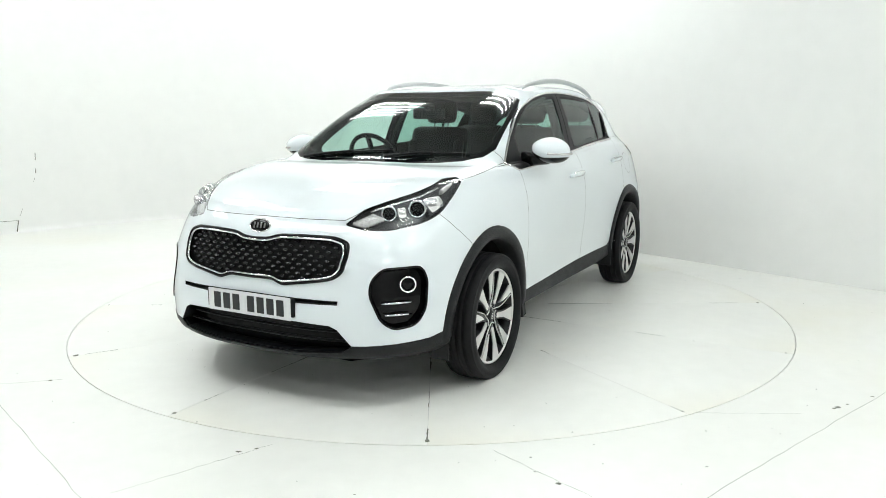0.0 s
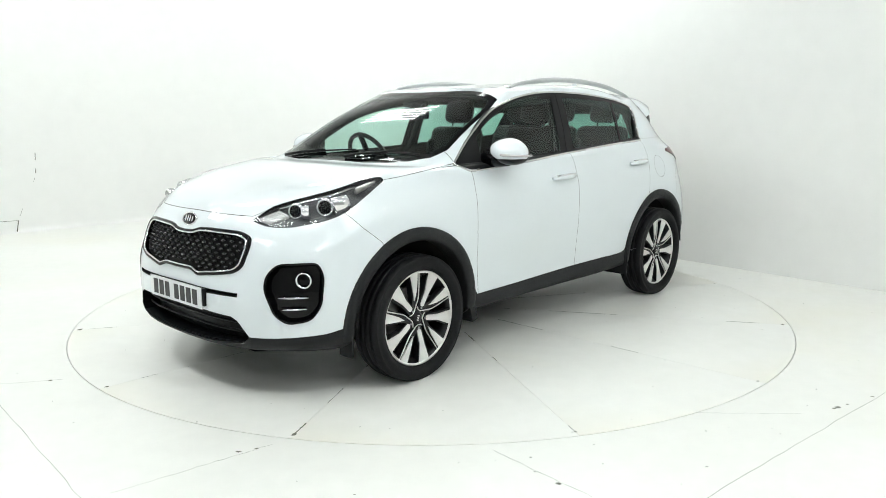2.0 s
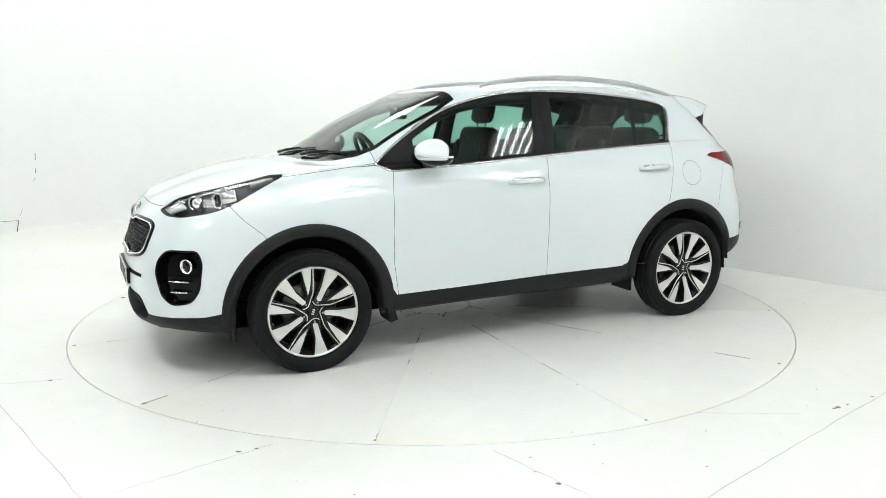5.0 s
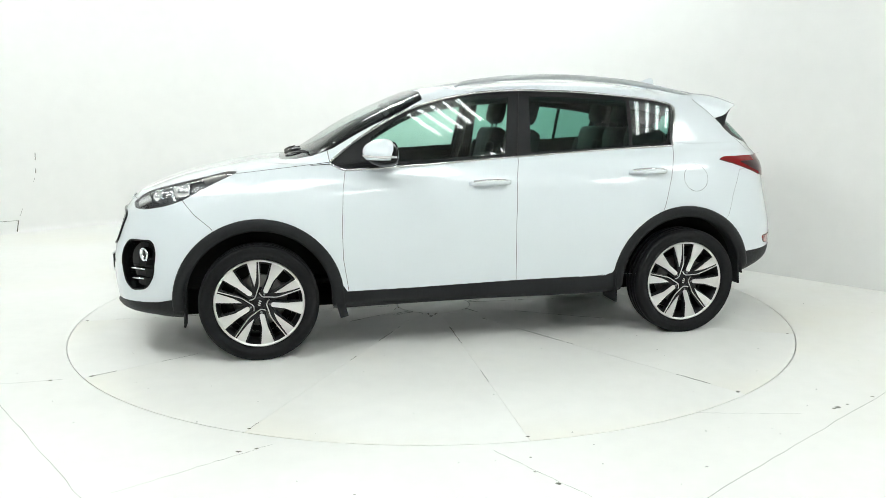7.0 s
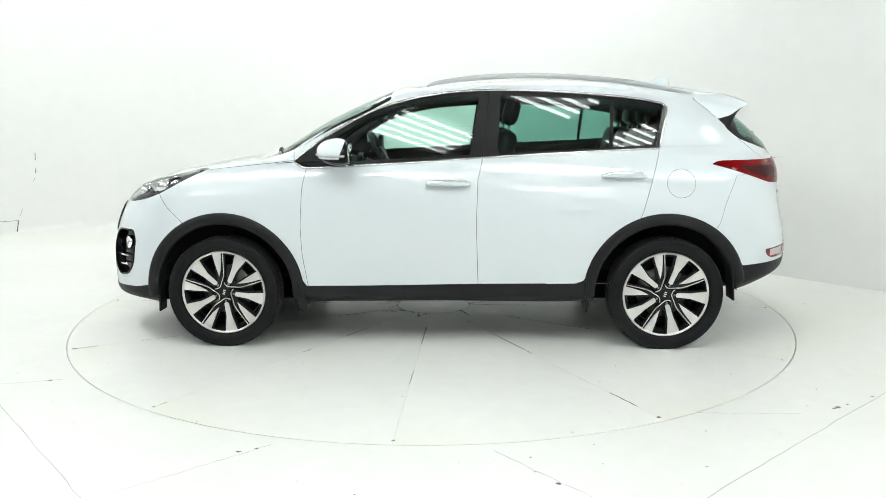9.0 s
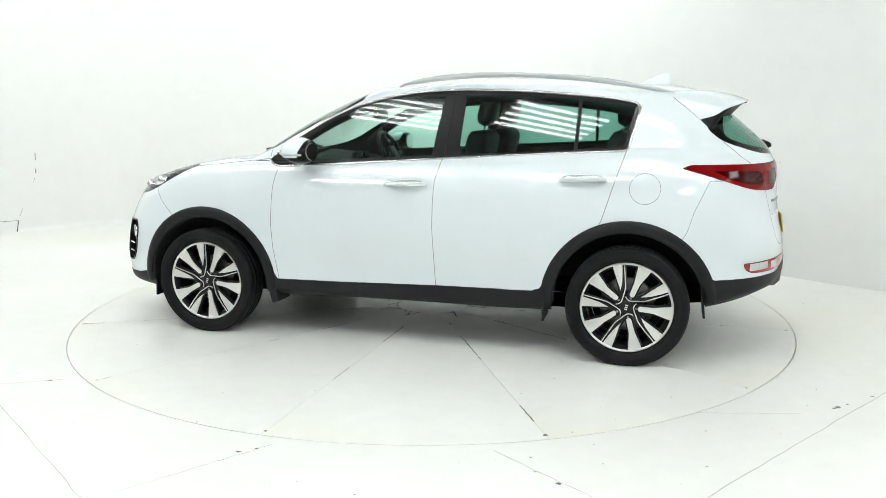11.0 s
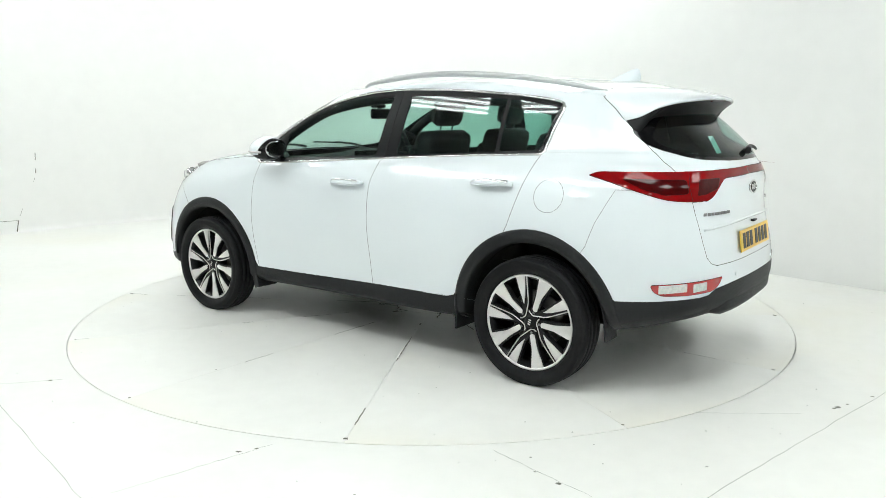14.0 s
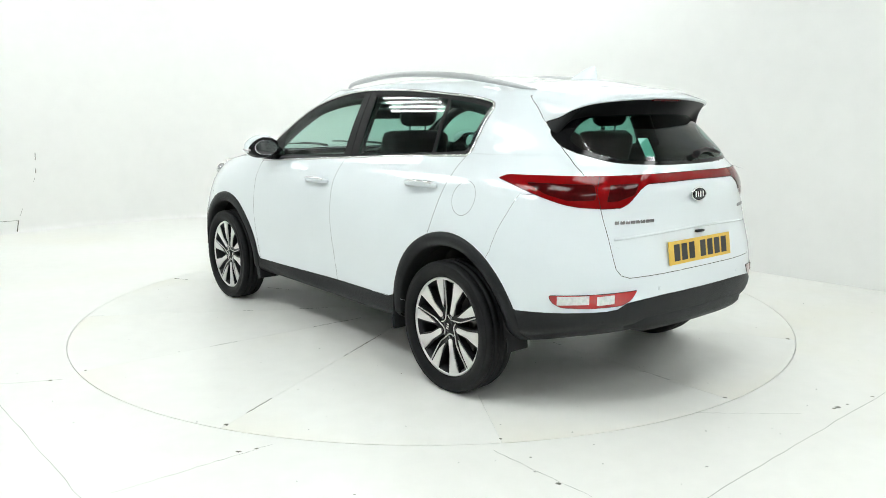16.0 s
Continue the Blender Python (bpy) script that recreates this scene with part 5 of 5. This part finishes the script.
def build_rear(car):
    panel("rear_bumper", (RBUMP,), (1, -1), PAINT, car, "white painted rear bumper", gap=0.0005)
    skirt = panel("rear_skirt", (CLAD_R,), (1, -1), CLAD, car, "black plastic rear bumper skirt", gap=0.001, proud=0.002)
    bm = bmesh.new()
    rows = []
    for i in range(21):
        y = -0.50 + 1.0 * i / 20
        q, n = SKIN_TREE.ray_cast(Vector((-6, max(abs(y), 0.001), 0.45)), Vector((1, 0, 0)))[:2]
        e = 0.014 * max(0, 1 - abs(y) / 0.5) ** 0.4
        end = min(1.0, (0.5001 - abs(y)) / 0.10)
        rows.append([bm.verts.new((q.x + (dx - e * k) * end + 0.008 * (1 - end), y, 0.45 + (z - 0.45) * (0.4 + 0.6 * end))) for dx, z, k in ((0.004, 0.490, 0), (-0.010, 0.474, 1), (-0.008, 0.432, 1), (0.02, 0.402, 1), (0.10, 0.395, 0))])
    for a, b in zip(rows, rows[1:]):
        for k in range(4):
            bm.faces.new((a[k], a[k + 1], b[k + 1], b[k]))
    bmesh.ops.recalc_face_normals(bm, faces=bm.faces)
    part("skid_plate", bm, CLAD, skirt, "dark grey skid plate")
    gate = panel("tailgate", (GATE,), (1, -1), PAINT, car, "white painted tailgate", gap=0.0024)
    panel("back_window_rim", (BACKRIM,), (1, -1), GLOSS_BLACK, gate, "gloss black window border", gap=0.0)
    g = panel("back_window", (BACKGLASS,), (1, -1), DARK_GLASS, gate, "dark tinted rear window", gap=0.0)
    g.visible_shadow = False
    # tail lamps: red lens, darker cells, light bar across the tailgate
    for s in (1, -1):
        lamp = panel("tail_light", (LAMP_A,), (s,), RED_LENS, car, "red tail light", gap=0.0013, proud=0.004)
        panel("lamp_cell", (CELL_A,), (s,), DARK_RED, lamp, "dark red inner cell", gap=0.0, proud=0.003)
    inner = panel("light_bar", (LAMP_B,), (1, -1), RED_LENS, gate, "red light bar across the tailgate", gap=0.0013, proud=0.004)
    for s in (1, -1):
        panel("lamp_cell", (CELL_B,), (s,), DARK_RED, inner, "dark red inner cell", gap=0.0, proud=0.003)
        refl = panel("rear_reflector", (REFLECT,), (s,), RED_PLAIN, car, "red and clear bumper lamp", gap=0.002, proud=0.003)
        for a, b in (((-1.955, 0.762), (-2.055, 0.660)), ((-2.075, 0.632), (-2.120, 0.562))):
            bm = bmesh.new()
            rows = []
            for i in range(9):
                t = i / 8
                col = []
                for z in (0.553, 0.567, 0.581, 0.593):
                    q, n = on_skin(*flat([(a[0] + (b[0] - a[0]) * t, a[1] + (b[1] - a[1]) * t, z + 0.006 * t)], 145)[0], 145, s)
                    col.append(bm.verts.new(q + n * (0.0055 + (0.001 if i % 2 else 0))))
                rows.append(col)
            for c, d in zip(rows, rows[1:]):
                for k in range(3):
                    bm.faces.new((c[k], c[k + 1], d[k + 1], d[k]))
            bmesh.ops.recalc_face_normals(bm, faces=bm.faces)
            part("clear_cell", bm, CLEAR_CELL, refl, "clear ribbed lamp cell")
        for y, z in ((0.33, 0.605), (0.62, 0.47)):
            bm = bmesh.new()
            q, n, i, dd = SKIN_TREE.ray_cast(Vector((-6, y, z)), Vector((1, 0, 0)))
            if n.x > 0:
                n = -n
            bm2 = lens_bmesh(Vector((q.x, q.y * s, q.z)), Vector((n.x, n.y * s, n.z)), 0.010, 0.004)
            part("parking_sensor", bm2, PAINT if z > 0.55 else CLAD, car, "small round parking sensor")
            bm.free()
    # crease above the number plate, plate, lettering bars, badge
    bm = bmesh.new()
    pts = []
    for i in range(25):
        y = -0.545 + 1.09 * i / 24
        z = 0.862 - 0.02 * (abs(y) / 0.545) ** 2
        q = SKIN_TREE.ray_cast(Vector((-6, max(abs(y), 0.001), z)), Vector((1, 0, 0)))[0]
        pts.append(Vector((q.x + 0.004, y, z)))
    tube(bm, pts, 0.008, 8, False)
    part("tailgate_ledge", bm, PAINT, gate)
    q = SKIN_TREE.ray_cast(Vector((-6, 0.001, 0.755)), Vector((1, 0, 0)))[0]
    m = Matrix(((0, 0, -1, q.x - 0.006), (-1, 0, 0, 0.0), (0, 1, 0, 0.757), (0, 0, 0, 1))) @ Matrix.Rotation(radians(-8), 4, "X")
    build_plate(gate, m, PLATE_YELLOW, "yellow rear number plate with dark bars", 0)
    bm = bmesh.new()
    box(bm, q.x + 0.004, 0, 0.842, 0.02, 0.06, 0.012, 0.004)
    part("tailgate_release", bm, SATIN_BLACK, gate)
    qb = SKIN_TREE.ray_cast(Vector((-6, 0.001, 1.02)), Vector((1, 0, 0)))[0]
    badge(gate, Vector((qb.x - 0.003, 0, 1.02)), Vector((-1, 0, 0.08)), 0.060, 0.032, "badge")
    bm = bmesh.new()
    for k in range(8):
        y = 0.525 - k * 0.027
        qq, nn = SKIN_TREE.ray_cast(Vector((-6, y, 0.917)), Vector((1, 0, 0)))[:2]
        box(bm, 0, 0, 0, 0.004, 0.022, 0.015, 0.0015, Matrix.Translation((qq.x - 0.002, y, 0.917)) @ Matrix.Rotation(radians(-20), 4, "Z"))
    part("name_bar", bm, DARK_CHROME, gate, "dark chrome name lettering as plain bars", smooth=False)
    bm = bmesh.new()
    for k in range(5):
        y = -0.44 - k * 0.022
        qq = SKIN_TREE.ray_cast(Vector((-6, -y, 0.93)), Vector((1, 0, 0)))[0]
        box(bm, qq.x - 0.002, y, 0.93, 0.005, 0.014, 0.016, 0.001)
    part("trim_bar", bm, DARK_CHROME, gate, "chrome trim lettering as plain bars", smooth=False)
    # rear wiper and window sticker
    bm = bmesh.new()
    pts = []
    for i in range(8):
        y = -0.02 - 0.26 * i / 7
        z = 1.205 + 0.022 * math.sin(i / 7 * 3.1)
        qq = SKIN_TREE.ray_cast(Vector((-6, max(abs(y), 0.001), z)), Vector((1, 0, 0)))[0]
        pts.append(Vector((qq.x - 0.022, y, z)))
    tube(bm, pts, [0.017, 0.016, 0.013, 0.011, 0.010, 0.009, 0.008, 0.006], 8)
    part("rear_wiper", bm, SATIN_BLACK, gate, "black rear wiper")
    bm = bmesh.new()
    qq = SKIN_TREE.ray_cast(Vector((-6, 0.24, 1.25)), Vector((1, 0, 0)))[0]
    box(bm, 0, 0, 0, 0.002, 0.075, 0.10, 0, Matrix.Translation((qq.x + 0.012, 0.24, 1.245)) @ Matrix.Rotation(radians(30), 4, "Y"))
    part("window_sticker", bm, STICKER, gate, "pale green window sticker", smooth=False)
    # roof spoiler over the window: from the tailgate's upper seam to a curved trailing edge
    seam = []
    for y, z in ((0.567, 1.378), (0.545, 1.435), (0.522, 1.489), (0.448, 1.531), (0.25, 1.540), (0.001, 1.542)):
        q, nn = SKIN_TREE.ray_cast(Vector((-6, y, z)), Vector((1, 0, 0)))[:2]
        seam.append(tuple(q + nn * 0.0015))
    seam[-1] = (seam[-1][0], 0.0, seam[-1][2])
    low = seam[0]
    tail_edge = [(low[0] - 0.004, low[1] - 0.002, low[2] - 0.010), (-1.765, 0.552, 1.402), (-1.832, 0.512, 1.440), (-1.908, 0.440, 1.467), (-1.966, 0.23, 1.484), (-1.982, 0.0, 1.489)]
    foot = spline([(0.570, 1.360, 0), (0.580, 1.330, 0), (0.572, 1.305, 0), (0.47, 1.375, 0), (0.25, 1.392, 0), (0.0, 1.395, 0)], 6)
    half = list(zip(spline(seam, 6), spline(tail_edge, 6), foot))
    both = [(a, b, f, 1) for a, b, f in half] + [(a, b, f, -1) for a, b, f in half[-2::-1]]
    steps = 8
    bm, under = bmesh.new(), bmesh.new()
    rows, rows_u = [], []
    for a, b, f, s in both:
        run = float(np.linalg.norm(b - a))
        side = min(1.0, abs(a[1]) / 0.52) ** 4
        row = []
        for k in range(steps + 1):
            t = k / steps
            p = a + (b - a) * t + np.array((0, 0.5 * side, 1.0 - 0.5 * side)) * (0.055 * run * math.sin(math.pi * t))
            row.append(bm.verts.new((p[0], p[1] * s, p[2])))
        lip = min(1.0, run / 0.15)
        for dx, dz in ((-0.004, -0.005), (-0.003, -0.011), (0.010, -0.016)):
            row.append(bm.verts.new((b[0] + dx * lip, b[1] * s, b[2] + dz * lip)))
        rows.append(row)
        yy, zz = f[0], f[1]
        inn = SKIN_TREE.ray_cast(Vector((-6, max(yy, 0.001), zz)), Vector((1, 0, 0)))[0]
        st = np.array((b[0] + 0.010 * lip, b[1], b[2] - 0.015 * lip))
        en = np.array((inn.x + 0.012, yy, zz))
        rows_u.append([under.verts.new((p[0], p[1] * s, p[2])) for p in (st, st * 0.6 + en * 0.4 + np.array((0, 0, 0.006 * lip)), en)])
    for mesh, rr in ((bm, rows), (under, rows_u)):
        for a, b in zip(rr, rr[1:]):
            for k in range(len(a) - 1):
                mesh.faces.new((a[k], a[k + 1], b[k + 1], b[k]))
        bmesh.ops.recalc_face_normals(mesh, faces=mesh.faces)
    sp = part("roof_spoiler", bm, PAINT, gate, "white roof spoiler")
    part("spoiler_underside", under, SATIN_BLACK, sp, "black spoiler underside")
    bm = bmesh.new()
    box(bm, -1.966, 0.0, 1.470, 0.014, 0.22, 0.014, 0.002)
    part("brake_light", bm, DARK_RED, sp, "dark red high brake light", smooth=False)
    bm = bmesh.new()
    bmesh.ops.create_uvsphere(bm, u_segments=20, v_segments=12, radius=1)
    for v in bm.verts:
        x, y, z = v.co
        zz = max(z, -0.2)
        top = max(0.0, zz)
        v.co = (-1.42 - x * 0.10 * (1 - 0.55 * top) - 0.075 * top, y * 0.030 * (1 - 0.8 * top), 1.585 + zz * 0.072)
    bmesh.ops.recalc_face_normals(bm, faces=bm.faces)
    part("roof_aerial", bm, PAINT, car, "white shark-fin roof aerial")


def build_sides(car):
    pane = even_pane((FGLASS, RGLASS, QGLASS))
    for s in (1, -1):
        panel("front_wing", (WING,), (s,), PAINT, car, "white painted front wing")
        fd = panel("front_door", (FDOOR,), (s,), PAINT, car, "white painted front door")
        rd = panel("rear_door", (RDOOR,), (s,), PAINT, car, "white painted rear door")
        panel("fuel_flap", (FLAP,), (s,), PAINT, car, "round white fuel flap", gap=0.0006) if s > 0 else None
        panel("sill", (CLAD_S,), (s,), CLAD, car, "black plastic sill", gap=0.001, proud=0.003)
        panel("window_frame", (DLO,), (s,), SATIN_BLACK, car, "black window frame and pillar", gap=0.0, proud=-0.001)
        for name, region, mat, label, par in (("front_window", FGLASS, SIDE_GLASS, "green-tinted front side window", fd), ("rear_window", RGLASS, DARK_GLASS, "dark tinted rear side window", rd), ("quarter_window", QGLASS, DARK_GLASS, "dark tinted quarter window", rd)):
            g = panel(name, (region,), (s,), mat, par, label, gap=0.0, proud=-0.004, even=pane)
            g.visible_shadow = False
        bm = bmesh.new()
        trim_line(bm, DLO_LINE, "side", 0.0078, 0.001, True, s, 8)
        part("window_trim", bm, SATIN_CHROME, car, "bright chrome window surround")
        bm = bmesh.new()
        rows = []
        for i in range(10):
            t = i / 9
            a, n = on_skin(-1.372 + 0.067 * t, 1.440 - 0.244 * t, "side", s)
            b, n2 = on_skin(-1.372 + 0.067 * t + 0.030, 1.440 - 0.244 * t + 0.004, "side", s)
            rows.append((bm.verts.new(a + n * 0.003), bm.verts.new(b + n2 * 0.004)))
        for a, b in zip(rows, rows[1:]):
            bm.faces.new((a[0], a[1], b[1], b[0]))
        bmesh.ops.solidify(bm, geom=bm.faces[:], thickness=0.004)
        part("window_trim_wide", bm, SATIN_CHROME, car, "wide chrome trim at the rear pillar")
        # B-pillar split between the doors
        bm = bmesh.new()
        trim_line(bm, [(-0.241, 1.150), (-0.286, 1.540)], "side", 0.003, -0.001, False, s)
        part("pillar_gap", bm, UNDERBODY, car)
        build_mirror(car, s)
        build_handle(fd, -0.036, 0.993, s)
        build_handle(rd, -1.072, 1.036, s)
        for cx in (1.335, -1.335):
            build_arch(car, cx, s)
        build_flap(car, 0.875, s, 0.16, 0.215, 0.25, 0.05)
        build_flap(car, 1.755, s, 0.10, 0.20, -0.05)
        build_flap(car, -1.745, s, 0.13, 0.29, 0.10)
        build_flap(car, -0.87, s, 0.20, 0.22, 0.0)
        # roof rail
        bm = bmesh.new()
        pts = spline([(0.105, 0.535, 1.573), (0.03, 0.545, 1.596), (-0.216, 0.553, 1.624), (-0.462, 0.555, 1.635), (-0.742, 0.550, 1.629), (-1.093, 0.532, 1.600), (-1.40, 0.505, 1.550), (-1.545, 0.480, 1.520)], 5)
        pts = [(p[0], p[1] * s, p[2]) for p in pts]
        k = len(pts)
        tube(bm, pts, [0.008 + 0.009 * min(1, 4 * i / k, 4 * (k - 1 - i) / k) for i in range(k)], 10)
        part("roof_rail", bm, ALU, car, "silver roof rail")


def build_car():
    car = tagged(new("car"), "white five-door estate car with black plastic skirts, parked on the turntable", "car")
    panel("body_shell", (SHELL,), (1, -1), PAINT, car, "white painted roof, pillars and rear quarters")
    panel("bonnet", (BONNET,), (1, -1), PAINT, car, "white painted bonnet", gap=0.0024)
    panel("windscreen_border", (SCREEN_RIM,), (1, -1), GLOSS_BLACK, car, "gloss black windscreen border", gap=0.0)
    g = panel("windscreen", (SCREEN,), (1, -1), SCREEN_GLASS, car, "clear tinted windscreen", gap=0.0)
    g.visible_shadow = False
    # dark inner skin behind all seams
    bm, on = pick((SHELL, BONNET, WING, FDOOR, RDOOR, FBUMP, RBUMP, GATE, CLAD_F, CLAD_S, CLAD_R, SCREEN_RIM, DLO, LAMP_A, LAMP_B, CELL_A, CELL_B, BACKRIM, REFLECT, FLAP))
    for v in bm.verts:
        v.co -= Vector(v[on]) * 0.012
    link_mesh("inner_body", bm, UNDERBODY, car, True, "black inner body", on)
    bm = bmesh.new()
    rows = []
    for x, w, z in ((2.10, 0.50, 0.245), (1.85, 0.70, 0.24), (1.0, 0.72, 0.26), (-1.0, 0.72, 0.27), (-1.8, 0.68, 0.345), (-2.12, 0.45, 0.41)):
        rows.append([bm.verts.new((x, y, z)) for y in (-w, w)])
    for a, b in zip(rows, rows[1:]):
        bm.faces.new((a[0], a[1], b[1], b[0]))
    bmesh.ops.solidify(bm, geom=bm.faces[:], thickness=-0.03)
    part("underbody", bm, UNDERBODY, car, smooth=False)
    build_sides(car)
    build_front(car)
    build_rear(car)
    build_cabin(car)
    wheel = build_wheel(car)
    wheel.matrix_basis = pose(1.337, 0.838, 0.334)
    for x, s, roll in ((-1.338, 1, 5), (1.337, -1, 20), (-1.338, -1, -12)):
        copy_thing(wheel, pose(x, 0.838 * s, 0.334, 0, 0, 0 if s > 0 else 180) @ pose(0, 0, 0, 0, roll, 0))
    return car


build_studio()
build_lights()
turntable = build_turntable()
car = build_car()
SKIN.free()


def motions():
    rows = [(i * 0.5, TURN_START + TURN_RATE * i * 0.5 + TURN_LEAD * math.sin(math.pi * i / 32)) for i in range(33)]
    walk(turntable, [(t, pose(0, 0, 0, 0, 0, a)) for t, a in rows])
    walk(car, [(t, pose(0, 0, 0, 0, 0, a) @ pose(CAR_SHIFT[0], CAR_SHIFT[1], 0.0)) for t, a in rows])


motions()
